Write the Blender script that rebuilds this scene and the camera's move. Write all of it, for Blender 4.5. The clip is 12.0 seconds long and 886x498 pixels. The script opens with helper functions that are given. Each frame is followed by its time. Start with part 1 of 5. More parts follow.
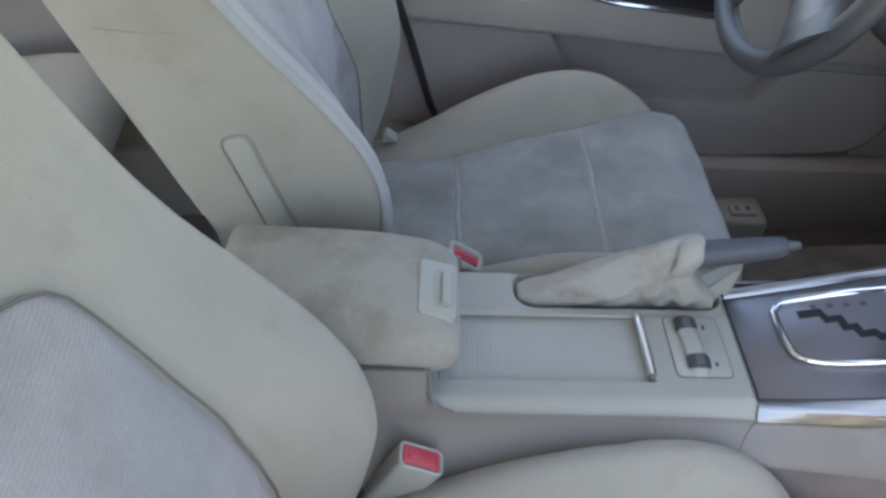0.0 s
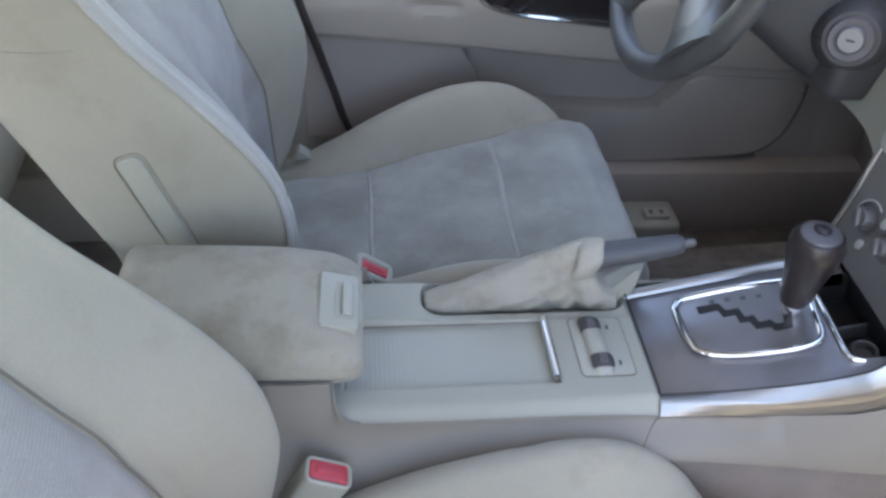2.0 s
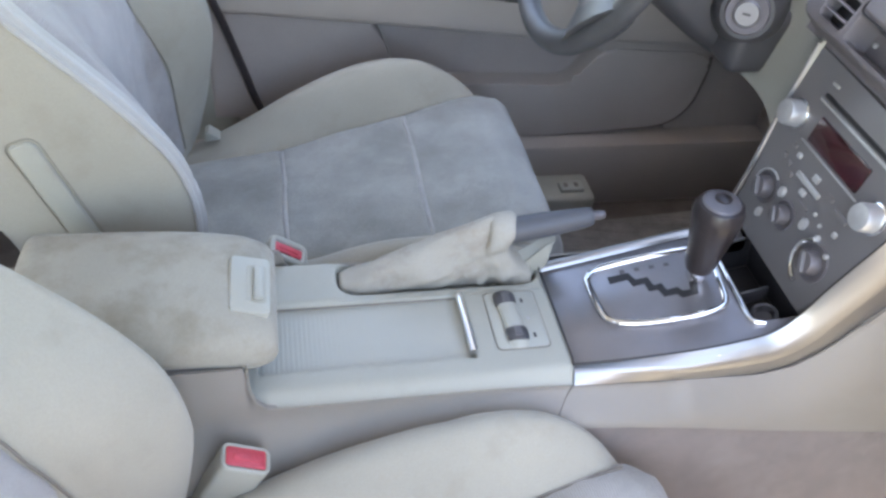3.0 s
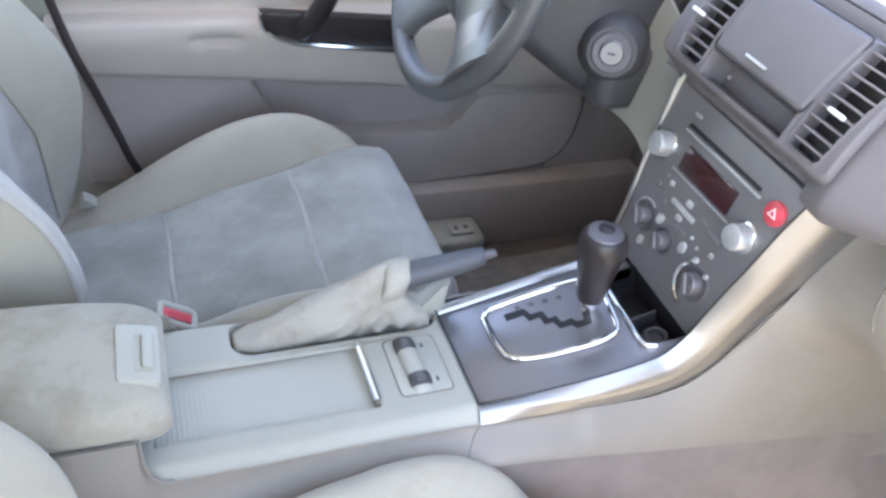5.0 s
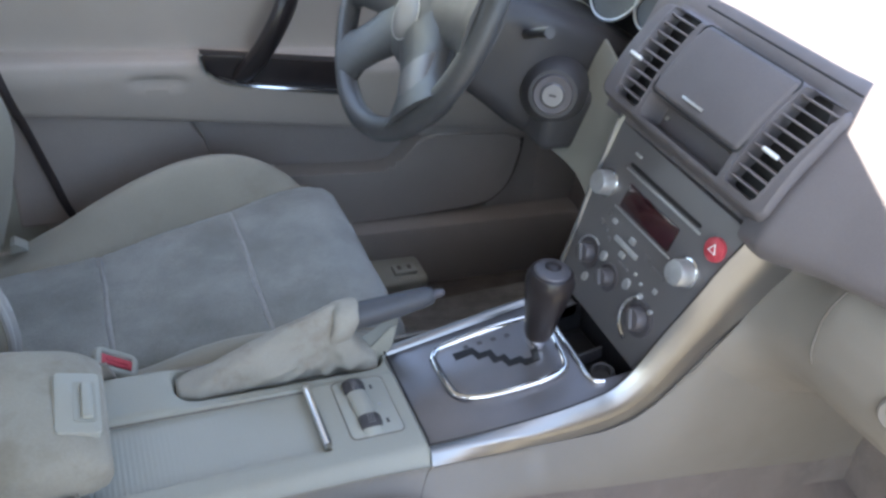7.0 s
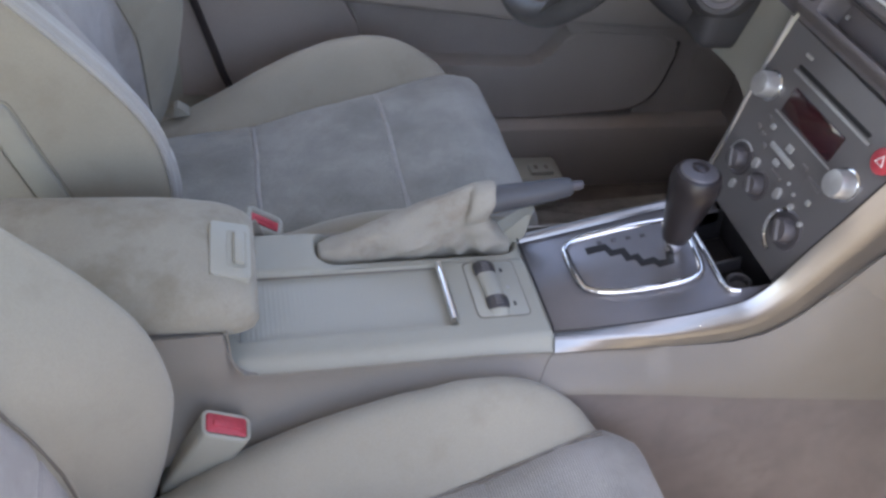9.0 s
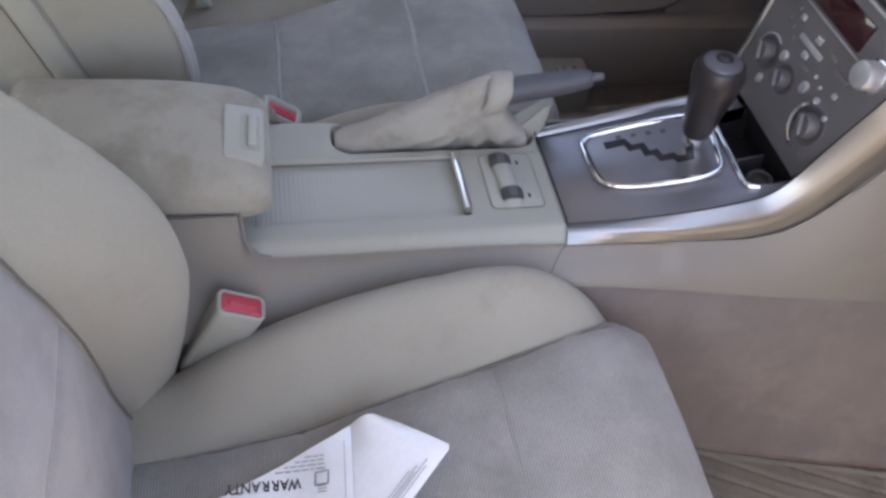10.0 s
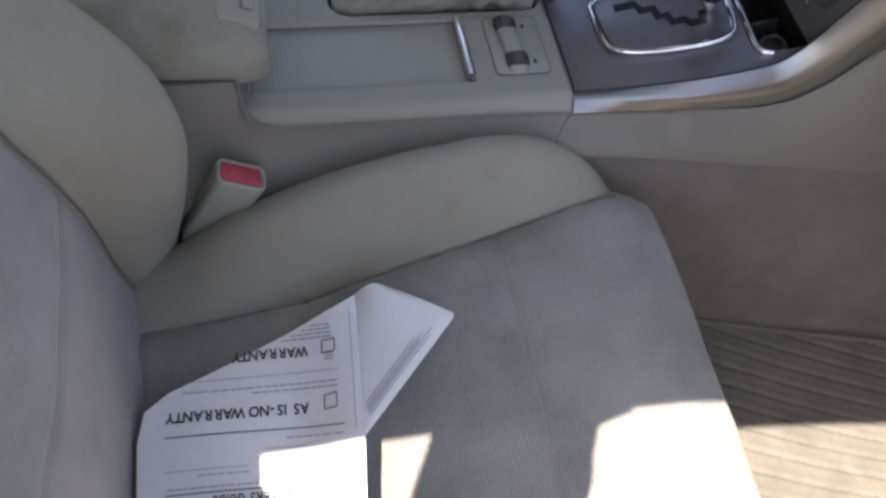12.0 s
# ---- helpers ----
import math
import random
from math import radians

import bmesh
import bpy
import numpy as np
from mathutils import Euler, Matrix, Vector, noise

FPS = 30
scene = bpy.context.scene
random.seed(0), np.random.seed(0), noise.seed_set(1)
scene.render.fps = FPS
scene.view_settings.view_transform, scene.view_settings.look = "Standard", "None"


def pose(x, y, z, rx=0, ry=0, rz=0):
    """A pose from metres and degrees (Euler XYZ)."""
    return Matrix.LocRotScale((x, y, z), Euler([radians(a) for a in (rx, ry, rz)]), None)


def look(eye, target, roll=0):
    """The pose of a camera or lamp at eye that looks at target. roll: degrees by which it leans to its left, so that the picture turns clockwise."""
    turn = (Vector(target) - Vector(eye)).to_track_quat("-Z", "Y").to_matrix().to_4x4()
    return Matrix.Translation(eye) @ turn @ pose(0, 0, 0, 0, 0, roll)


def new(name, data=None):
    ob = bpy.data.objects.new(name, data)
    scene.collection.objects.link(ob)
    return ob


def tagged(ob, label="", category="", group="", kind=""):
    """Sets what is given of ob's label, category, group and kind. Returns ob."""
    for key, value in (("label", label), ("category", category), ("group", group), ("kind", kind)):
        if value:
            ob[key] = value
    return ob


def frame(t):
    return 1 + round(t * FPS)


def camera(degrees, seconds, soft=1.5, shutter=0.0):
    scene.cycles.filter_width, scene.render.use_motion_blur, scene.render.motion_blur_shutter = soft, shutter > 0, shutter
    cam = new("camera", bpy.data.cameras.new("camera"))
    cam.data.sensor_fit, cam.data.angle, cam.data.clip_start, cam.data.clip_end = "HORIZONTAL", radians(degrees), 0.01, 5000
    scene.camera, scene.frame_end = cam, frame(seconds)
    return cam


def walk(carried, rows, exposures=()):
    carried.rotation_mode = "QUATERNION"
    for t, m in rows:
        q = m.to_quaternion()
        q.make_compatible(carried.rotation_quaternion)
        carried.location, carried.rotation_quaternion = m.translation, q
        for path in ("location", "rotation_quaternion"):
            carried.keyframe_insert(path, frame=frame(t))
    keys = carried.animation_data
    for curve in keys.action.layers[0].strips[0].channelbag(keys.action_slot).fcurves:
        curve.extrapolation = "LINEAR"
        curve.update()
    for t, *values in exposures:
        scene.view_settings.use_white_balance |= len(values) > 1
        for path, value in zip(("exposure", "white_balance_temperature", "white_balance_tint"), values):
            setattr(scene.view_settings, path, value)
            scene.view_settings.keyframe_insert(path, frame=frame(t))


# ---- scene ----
cam = camera(57.4, 12.0, soft=2.8)
PATH = [
    (0, (0.057, -0.594, 1.108), (0.126, 0.862, -0.261), 3.1),
    (0.5, (0.06, -0.595, 1.109), (0.129, 0.886, -0.233), 2.8),
    (1, (0.055, -0.595, 1.106), (0.135, 0.899, -0.221), 3.2),
    (1.5, (0.059, -0.596, 1.105), (0.158, 0.925, -0.19), 3.8),
    (2, (0.103, -0.604, 1.105), (0.308, 0.876, -0.225), 4.1),
    (2.5, (0.122, -0.606, 1.108), (0.411, 0.831, -0.252), 4.9),
    (3, (0.117, -0.604, 1.106), (0.5, 0.813, -0.252), 7.1),
    (3.2, (0.117, -0.605, 1.105), (0.508, 0.82, -0.243), 7.0),
    (4.8, (0.114, -0.606, 1.098), (0.761, 0.832, -0.133), 9.0),
    (5, (0.118, -0.605, 1.103), (0.761, 0.826, -0.137), 8.5),
    (5.5, (0.114, -0.607, 1.102), (0.876, 0.819, -0.076), 10.0),
    (6, (0.11, -0.604, 1.102), (0.916, 0.806, -0.065), 10.5),
    (6.5, (0.115, -0.604, 1.101), (0.921, 0.828, -0.038), 10.6),
    (6.7, (0.112, -0.601, 1.102), (0.926, 0.835, -0.027), 10.6),
    (8.5, (0.092, -0.612, 1.083), (0.622, 0.785, -0.247), 9.9),
    (9, (0.092, -0.62, 1.078), (0.574, 0.773, -0.273), 9.8),
    (9.5, (0.105, -0.626, 1.083), (0.518, 0.775, -0.283), 8.5),
    (10, (0.112, -0.646, 1.063), (0.499, 0.613, -0.443), 9.5),
    (10.5, (0.116, -0.636, 1.059), (0.498, 0.445, -0.579), 12.5),
    (11, (0.112, -0.638, 1.054), (0.506, 0.406, -0.606), 13.7),
    (11.5, (0.115, -0.638, 1.053), (0.506, 0.382, -0.622), 14.0),
    (12, (0.102, -0.639, 1.05), (0.486, 0.363, -0.637), 12.6),
]
EXPOSURES = [(0.0, 2.91, 7450, 10), (1.5, 3.02, 7400, 10), (2.5, 3.32, 7550, 12), (3.2, 3.7, 7650, 12), (5.0, 3.85, 7600, 12), (5.5, 3.47, 7550, 12), (6.0, 3.1, 7350, 9), (6.7, 3.05, 7350, 9), (8.5, 2.72, 7550, 14), (9.0, 2.95, 7850, 17), (9.5, 3.05, 8100, 20), (10.5, 2.45, 7950, 18), (12.0, 1.88, 7800, 16)]
walk(cam, [(t, look(eye, target, roll)) for t, eye, target, roll in PATH], EXPOSURES)

# world, sun and exposure
world = bpy.data.worlds.new("world")
scene.world = world
world.use_nodes = True
wn = world.node_tree
sky = wn.nodes.new("ShaderNodeTexSky")
sky.sky_type, sky.sun_disc = "NISHITA", False
TO_SUN = Vector((-0.48, -0.20, 1.0)).normalized()
sky.sun_elevation = math.asin(TO_SUN.z)
sky.sun_rotation = math.atan2(TO_SUN.x, TO_SUN.y)
wn.links.new(sky.outputs["Color"], wn.nodes["Background"].inputs["Color"])
wn.nodes["Background"].inputs["Strength"].default_value = 0.13
sun = new("sun", bpy.data.lights.new("sun", "SUN"))
sun.data.energy, sun.data.angle, sun.data.color = 4.2, radians(0.5), (1.0, 0.975, 0.945)
sun.matrix_basis = look(TO_SUN * 20, (0, 0, 0))


# materials
def material(name, color, rough=0.5, metal=0.0, grain=0.0, scale=400.0, vary=0.08, spots=6.0,
             stain=None, stain_scale=7.0, stain_at=(0.52, 0.68), ribs=None, sheen=0.0, coat=0.0, spec=0.5):
    """Principled surface with large-scale tone variation, optional stains, fine grain and fabric ribs."""
    m = bpy.data.materials.new(name)
    m.use_nodes = True
    nt = m.node_tree
    b = nt.nodes["Principled BSDF"]
    b.inputs["Roughness"].default_value, b.inputs["Metallic"].default_value = rough, metal
    b.inputs["Sheen Weight"].default_value = sheen
    b.inputs["Coat Weight"].default_value = coat
    b.inputs["Specular IOR Level"].default_value = spec
    link = nt.links.new
    co = nt.nodes.new("ShaderNodeTexCoord").outputs["Object"]

    def noise_tex(s, detail=4.0, rough_=0.6):
        n = nt.nodes.new("ShaderNodeTexNoise")
        n.inputs["Scale"].default_value, n.inputs["Detail"].default_value = s, detail
        n.inputs["Roughness"].default_value = rough_
        link(co, n.inputs["Vector"])
        return n.outputs["Fac"]

    def ramp(fac, p0, p1, c0, c1):
        r = nt.nodes.new("ShaderNodeValToRGB")
        r.color_ramp.elements[0].position, r.color_ramp.elements[1].position = p0, p1
        r.color_ramp.elements[0].color, r.color_ramp.elements[1].color = (*c0, 1), (*c1, 1)
        link(fac, r.inputs["Fac"])
        return r.outputs["Color"]

    def mix(fac, a, c, kind="MIX"):
        x = nt.nodes.new("ShaderNodeMix")
        x.data_type, x.blend_type = "RGBA", kind
        for socket, v in ((x.inputs["Factor"], fac), (x.inputs[6], a), (x.inputs[7], c)):
            if isinstance(v, (int, float)):
                socket.default_value = v
            elif isinstance(v, tuple):
                socket.default_value = (*v, 1)
            else:
                link(v, socket)
        return x.outputs[2]

    lo, hi = tuple(c * (1 - vary) for c in color), tuple(min(1, c * (1 + vary)) for c in color)
    out = ramp(noise_tex(spots), 0.35, 0.65, lo, hi)
    fine = ramp(noise_tex(scale * 0.5, 2.0), 0.3, 0.7, (1 - vary * 0.8,) * 3, (1 + vary * 0.8,) * 3)
    out = mix(1.0, out, fine, "MULTIPLY")
    if stain:
        f = ramp(noise_tex(stain_scale, 6.0, 0.65), *stain_at, (0, 0, 0), (1, 1, 1))
        out = mix(f, out, stain)
    height = None
    if grain:
        height = noise_tex(scale, 3.0)
    if ribs:
        w = nt.nodes.new("ShaderNodeTexWave")
        w.wave_type, w.bands_direction = "BANDS", ribs[0]
        w.inputs["Scale"].default_value, w.inputs["Distortion"].default_value = ribs[1], 0.5
        w.inputs["Detail Scale"].default_value = 3.0
        link(co, w.inputs["Vector"])
        shade = ramp(w.outputs["Fac"], 0.2, 0.8, (1 - ribs[2],) * 3, (1 + ribs[2],) * 3)
        out = mix(1.0, out, shade, "MULTIPLY")
        if height is None:
            height = w.outputs["Fac"]
        else:
            add = nt.nodes.new("ShaderNodeMath")
            add.operation = "ADD"
            link(height, add.inputs[0])
            link(w.outputs["Fac"], add.inputs[1])
            height = add.outputs[0]
    link(out, b.inputs["Base Color"])
    dr = 0.07 if metal < 0.3 and coat == 0 else 0.015
    r = ramp(noise_tex(spots * 3), 0.3, 0.7, (max(0, rough - dr),) * 3, (min(1, rough + dr),) * 3)
    link(r, b.inputs["Roughness"])
    if height is not None:
        bump = nt.nodes.new("ShaderNodeBump")
        bump.inputs["Strength"].default_value, bump.inputs["Distance"].default_value = max(grain, 0.15), 0.001
        link(height, bump.inputs["Height"])
        link(bump.outputs["Normal"], b.inputs["Normal"])
    return m


BEIGE_CLOTH = material("beige_cloth", (0.331, 0.310, 0.259), 0.9, grain=0.35, scale=900, vary=0.05, spots=5,
                       stain=(0.288, 0.263, 0.216), stain_scale=9, stain_at=(0.56, 0.74), sheen=0.2, spec=0.2)
ARM_CLOTH = material("armrest_cloth", (0.338, 0.317, 0.266), 0.9, grain=0.35, scale=900, vary=0.06, spots=8,
                     stain=(0.212, 0.186, 0.142), stain_scale=13, stain_at=(0.46, 0.74), sheen=0.2, spec=0.2)
GREY_CLOTH = material("grey_ribbed_cloth", (0.283, 0.284, 0.264), 0.92, grain=0.45, scale=1100, vary=0.20, spots=7,
                      stain=(0.33, 0.33, 0.312), stain_scale=14, stain_at=(0.55, 0.75), ribs=("X", 110.0, 0.12),
                      sheen=0.3, spec=0.2)
# copy of GREY_CLOTH whose warmer tint stands in for warmer light
WARM_LIT_CLOTH = material("warm_lit_ribbed_cloth", (0.285, 0.276, 0.257), 0.92, grain=0.5, scale=1000, vary=0.16, spots=9,
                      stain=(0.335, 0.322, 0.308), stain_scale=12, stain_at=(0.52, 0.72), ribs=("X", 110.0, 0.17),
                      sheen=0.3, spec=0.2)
BACK_CLOTH = material("grey_back_cloth", (0.302, 0.288, 0.284), 0.92, grain=0.4, scale=1100, vary=0.13, spots=9,
                      stain=(0.259, 0.241, 0.234), stain_scale=16, stain_at=(0.48, 0.72),
                      ribs=("Z", 110.0, 0.03), sheen=0.3, spec=0.2)
THREAD = material("pale_thread", (0.335, 0.331, 0.320), 0.8, vary=0.1)
SOFT_SEAM = material("soft_seam", (0.247, 0.225, 0.188), 0.9, vary=0.1)
WELT = material("dark_seam", (0.16, 0.14, 0.12), 0.9, vary=0.1)
BEIGE = material("beige_plastic", (0.337, 0.332, 0.284), 0.48, grain=0.18, scale=1500, vary=0.035, spots=4,
                 stain=(0.305, 0.292, 0.245), stain_scale=10, stain_at=(0.58, 0.75))
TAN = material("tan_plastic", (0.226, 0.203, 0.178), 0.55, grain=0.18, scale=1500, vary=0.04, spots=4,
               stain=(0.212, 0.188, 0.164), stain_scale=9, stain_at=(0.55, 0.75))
KNEE = material("dark_tan_plastic", (0.29, 0.262, 0.228), 0.6, grain=0.2, scale=1400, vary=0.05, spots=4)
PALE = material("pale_beige_plastic", (0.362, 0.36, 0.314), 0.42, grain=0.1, scale=1500, vary=0.03, spots=4)
DOOR_BEIGE = material("door_beige_plastic", (0.389, 0.347, 0.313), 0.6, grain=0.2, scale=1400, vary=0.04, spots=4)
DOOR_GREY = material("door_grey_brown", (0.334, 0.293, 0.274), 0.75, grain=0.25, scale=1000, vary=0.05, spots=5)
CARPET = material("carpet", (0.212, 0.176, 0.158), 0.98, grain=0.9, scale=1300, vary=0.09, spots=14,
                  stain=(0.248, 0.210, 0.189), stain_scale=16, stain_at=(0.5, 0.7), sheen=0.2, spec=0.1)
DARK_CARPET = material("dark_carpet", (0.15, 0.132, 0.12), 0.98, grain=0.8, scale=1200, vary=0.2, spots=12, spec=0.1)
MAT_RUBBER = material("mat_brown", (0.162, 0.153, 0.132), 0.85, grain=0.4, scale=900, vary=0.14, spots=15,
                      stain=(0.217, 0.195, 0.169), stain_scale=16, stain_at=(0.58, 0.75))
MAT_DARK = material("mat_dark", (0.19, 0.18, 0.168), 0.8, grain=0.4, scale=900, vary=0.2, spots=15)
DARK = material("charcoal_plastic", (0.052, 0.049, 0.052), 0.5, grain=0.25, scale=1500, vary=0.1, spots=5)
DASH = material("dash_plastic", (0.122, 0.110, 0.117), 0.58, grain=0.3, scale=1300, vary=0.08, spots=5)
BLACK = material("black_recess", (0.012, 0.011, 0.012), 0.5, vary=0.2)
LEATHER = material("black_leather", (0.060, 0.060, 0.063), 0.38, grain=0.3, scale=700, vary=0.12, spots=10)
GLOSS = material("gloss_brown_black", (0.026, 0.021, 0.022), 0.31, vary=0.05, spots=20, coat=0.10, spec=0.32)
METAL_PLATE = material("grey_metallic_plate", (0.245, 0.236, 0.250), 0.40, metal=0.80, grain=0.06, scale=1800, vary=0.06)
METAL_STRIP = material("satin_aluminium", (0.35, 0.345, 0.34), 0.36, metal=0.92, vary=0.006, scale=300)
STACK_GREY = material("stack_metallic_grey", (0.172, 0.163, 0.166), 0.42, metal=0.45, grain=0.06, scale=1800, vary=0.05)
CHROME = material("chrome", (0.80, 0.80, 0.80), 0.10, metal=1.0, vary=0.03)
SILVER = material("silver_plastic", (0.50, 0.50, 0.50), 0.32, metal=0.6, vary=0.05, spots=40)
RED = material("red_plastic", (0.50, 0.055, 0.075), 0.36, vary=0.1, spots=60)
DISPLAY = material("display_glass", (0.030, 0.006, 0.008), 0.12, vary=0.2, coat=0.5)
STACK_DARK = material("stack_dark_grey", (0.115, 0.105, 0.11), 0.4, metal=0.35, grain=0.06, scale=1800, vary=0.06)
SLAT = material("vent_slat_grey", (0.19, 0.165, 0.17), 0.5, grain=0.1, scale=1500, vary=0.05)
WHITE = material("white_print", (0.75, 0.75, 0.75), 0.5, vary=0.03)
BOOT = material("boot_cloth", (0.340, 0.318, 0.274), 0.75, grain=0.3, scale=800, vary=0.05, spots=14,
                stain=(0.248, 0.208, 0.170), stain_scale=20, stain_at=(0.52, 0.74))
LEVER = material("grey_lever_plastic", (0.070, 0.072, 0.080), 0.42, grain=0.2, scale=1300, vary=0.06)
# pale tone puts the skylight along the backrest crest into the colour
SKYLIT_CLOTH = material("skylit_grey_cloth", (0.370, 0.363, 0.348), 0.9, grain=0.35, scale=900, vary=0.05, spots=7, sheen=0.3, spec=0.2)
PAPER = material("paper", (0.87, 0.88, 0.89), 0.3, vary=0.03, spots=9, spec=0.5, coat=1.0)
INK = material("ink", (0.045, 0.045, 0.05), 0.6, vary=0.1)
INK_PALE = material("ink_grey", (0.36, 0.36, 0.38), 0.6, vary=0.1)
HEADLINER = material("headliner", (0.66, 0.64, 0.60), 0.95, grain=0.3, scale=900, vary=0.04)
RUBBER = material("black_rubber", (0.030, 0.022, 0.022), 0.7, vary=0.15)
PAINT = material("silver_car_paint", (0.42, 0.42, 0.43), 0.3, metal=0.5, vary=0.03, coat=0.5)
ASPHALT = material("asphalt", (0.115, 0.112, 0.108), 0.9, grain=0.6, scale=60, vary=0.15, spots=0.6)


# mesh helpers
def thing(name, at, label, category, group="", kind=""):
    ob = new(name)
    ob.empty_display_size = 0.05
    ob.matrix_basis = Matrix.Translation(at)
    return tagged(ob, label, category, group, kind)


def part(name, bm, mat, parent=None, label="", sharp=38):
    """One mesh object from a bmesh in world coordinates, under a thing or part."""
    bmesh.ops.recalc_face_normals(bm, faces=bm.faces)
    for f in bm.faces:
        f.smooth = True
    for e in bm.edges:
        if len(e.link_faces) == 2 and e.calc_face_angle(0) > radians(sharp):
            e.smooth = False
    me = bpy.data.meshes.new(name)
    bm.to_mesh(me)
    bm.free()
    me.materials.append(mat)
    ob = new(name, me)
    if parent is not None:
        ob.parent = parent
        if parent.type == "EMPTY":
            ob.matrix_parent_inverse = parent.matrix_basis.inverted()
    return tagged(ob, label)


def plane_frame(o, ang):
    """Axes of a panel facing rearward: x across to the car's right side, y up the panel, z out of it."""
    a = radians(ang)
    x, y, z = Vector((0, -1, 0)), Vector((math.cos(a), 0, math.sin(a))), Vector((-math.sin(a), 0, math.cos(a)))
    m = Matrix((x, y, z)).transposed().to_4x4()
    m.translation = o
    return m


def rbox(c, s, r=0.003, seg=2, m=None):
    bm = bmesh.new()
    bmesh.ops.create_cube(bm, size=1, matrix=Matrix.Translation(c) @ Matrix.Diagonal((*s, 1)))
    if r:
        bmesh.ops.bevel(bm, geom=bm.edges[:], offset=r, segments=seg, profile=0.5, affect="EDGES")
    if m is not None:
        bm.transform(m)
    return bm


def join(*bms):
    """Several pieces of one part as one bmesh."""
    out = bmesh.new()
    for b in bms:
        me = bpy.data.meshes.new("tmp")
        b.to_mesh(me)
        b.free()
        out.from_mesh(me)
        bpy.data.meshes.remove(me)
    return out


def spline(pts, n=8, closed=False):
    """Catmull-Rom points through pts."""
    p = [Vector(q) for q in pts]
    k = len(p)
    out = []
    for i in range(k if closed else k - 1):
        a, b, c, d = ((p[(i + j) % k] for j in (-1, 0, 1, 2)) if closed
                      else (p[max(i - 1, 0)], p[i], p[i + 1], p[min(i + 2, k - 1)]))
        for j in range(n):
            t = j / n
            out.append(0.5 * ((2 * b) + (c - a) * t + (2 * a - 5 * b + 4 * c - d) * t * t
                              + (3 * b - a - 3 * c + d) * t ** 3))
    if not closed:
        out.append(p[-1])
    return out


def loft(rings, closed=True, caps=True):
    """Skin over rings of equally many points."""
    bm = bmesh.new()
    vs = [[bm.verts.new(p) for p in ring] for ring in rings]
    n = len(vs[0])
    for a, b in zip(vs, vs[1:]):
        for i in range(n if closed else n - 1):
            j = (i + 1) % n
            bm.faces.new((a[i], a[j], b[j], b[i]))
    if caps and closed:
        bm.faces.new(vs[0][::-1])
        bm.faces.new(vs[-1])
    return bm


def sheet(rows, thick=0.003):
    """Open grid of points given a thickness along its normals."""
    bm = loft(rows, closed=False, caps=False)
    bmesh.ops.recalc_face_normals(bm, faces=bm.faces)
    bm.normal_update()
    bmesh.ops.solidify(bm, geom=bm.faces[:], thickness=thick)
    return bm


def tube(pts, r, seg=8, closed=False, flat=1.0, up=None):
    """Round or flattened tube along points; r a number or one per point."""
    p = [Vector(q) for q in pts]
    k = len(p)
    rr = r if isinstance(r, (list, tuple)) else [r] * k
    rings = []
    side = None
    for i in range(k):
        d = (p[(i + 1) % k] - p[i - 1]) if closed else (p[min(i + 1, k - 1)] - p[max(i - 1, 0)])
        d.normalize()
        if side is None:
            ref = Vector(up) if up else (Vector((0, 0, 1)) if abs(d.z) < 0.9 else Vector((1, 0, 0)))
            side = d.cross(ref).normalized()
        side = (side - d * side.dot(d)).normalized()
        if up:
            side = d.cross(Vector(up)).normalized()
        nrm = side.cross(d)
        rings.append([p[i] + rr[i] * (math.cos(t) * side + flat * math.sin(t) * nrm)
                      for t in (2 * math.pi * j / seg for j in range(seg))])
    if closed:
        rings.append(rings[0])
        bm = loft(rings, True, False)
        bmesh.ops.remove_doubles(bm, verts=bm.verts, dist=1e-6)
        return bm
    return loft(rings)


def lathe(profile, m, seg=28):
    """Solid of revolution about local z; profile of (radius, height)."""
    bm = bmesh.new()
    rows = [[bm.verts.new((r * math.cos(2 * math.pi * j / seg), r * math.sin(2 * math.pi * j / seg), h))
             for j in range(seg)] for r, h in profile]
    for a, b in zip(rows, rows[1:]):
        for j in range(seg):
            bm.faces.new((a[j], a[(j + 1) % seg], b[(j + 1) % seg], b[j]))
    bm.faces.new(rows[0][::-1])
    bm.faces.new(rows[-1])
    bm.transform(m)
    return bm


def rrect(w, h, r, n=5, cx=0.0, cy=0.0):
    """Rounded rectangle outline."""
    out = []
    for sx, sy, a0 in ((1, 1, 0), (-1, 1, 90), (-1, -1, 180), (1, -1, 270)):
        for k in range(n + 1):
            a = radians(a0 + 90 * k / n)
            out.append((cx + sx * (w / 2 - r) + r * math.cos(a), cy + sy * (h / 2 - r) + r * math.sin(a)))
    return out


def slab(pts, z0, z1, m=None, r=0.0, seg=2):
    """Outline in local xy raised from z0 to z1, with its upper edge rounded."""
    bm = bmesh.new()
    lo = [bm.verts.new((*p, z0)) for p in pts]
    hi = [bm.verts.new((*p, z1)) for p in pts]
    n = len(pts)
    for i in range(n):
        bm.faces.new((lo[i], lo[(i + 1) % n], hi[(i + 1) % n], hi[i]))
    bm.faces.new(lo[::-1])
    top = bm.faces.new(hi)
    if r:
        bmesh.ops.bevel(bm, geom=top.edges[:], offset=r, segments=seg, profile=0.5, affect="EDGES")
    if m is not None:
        bm.transform(m)
    return bm


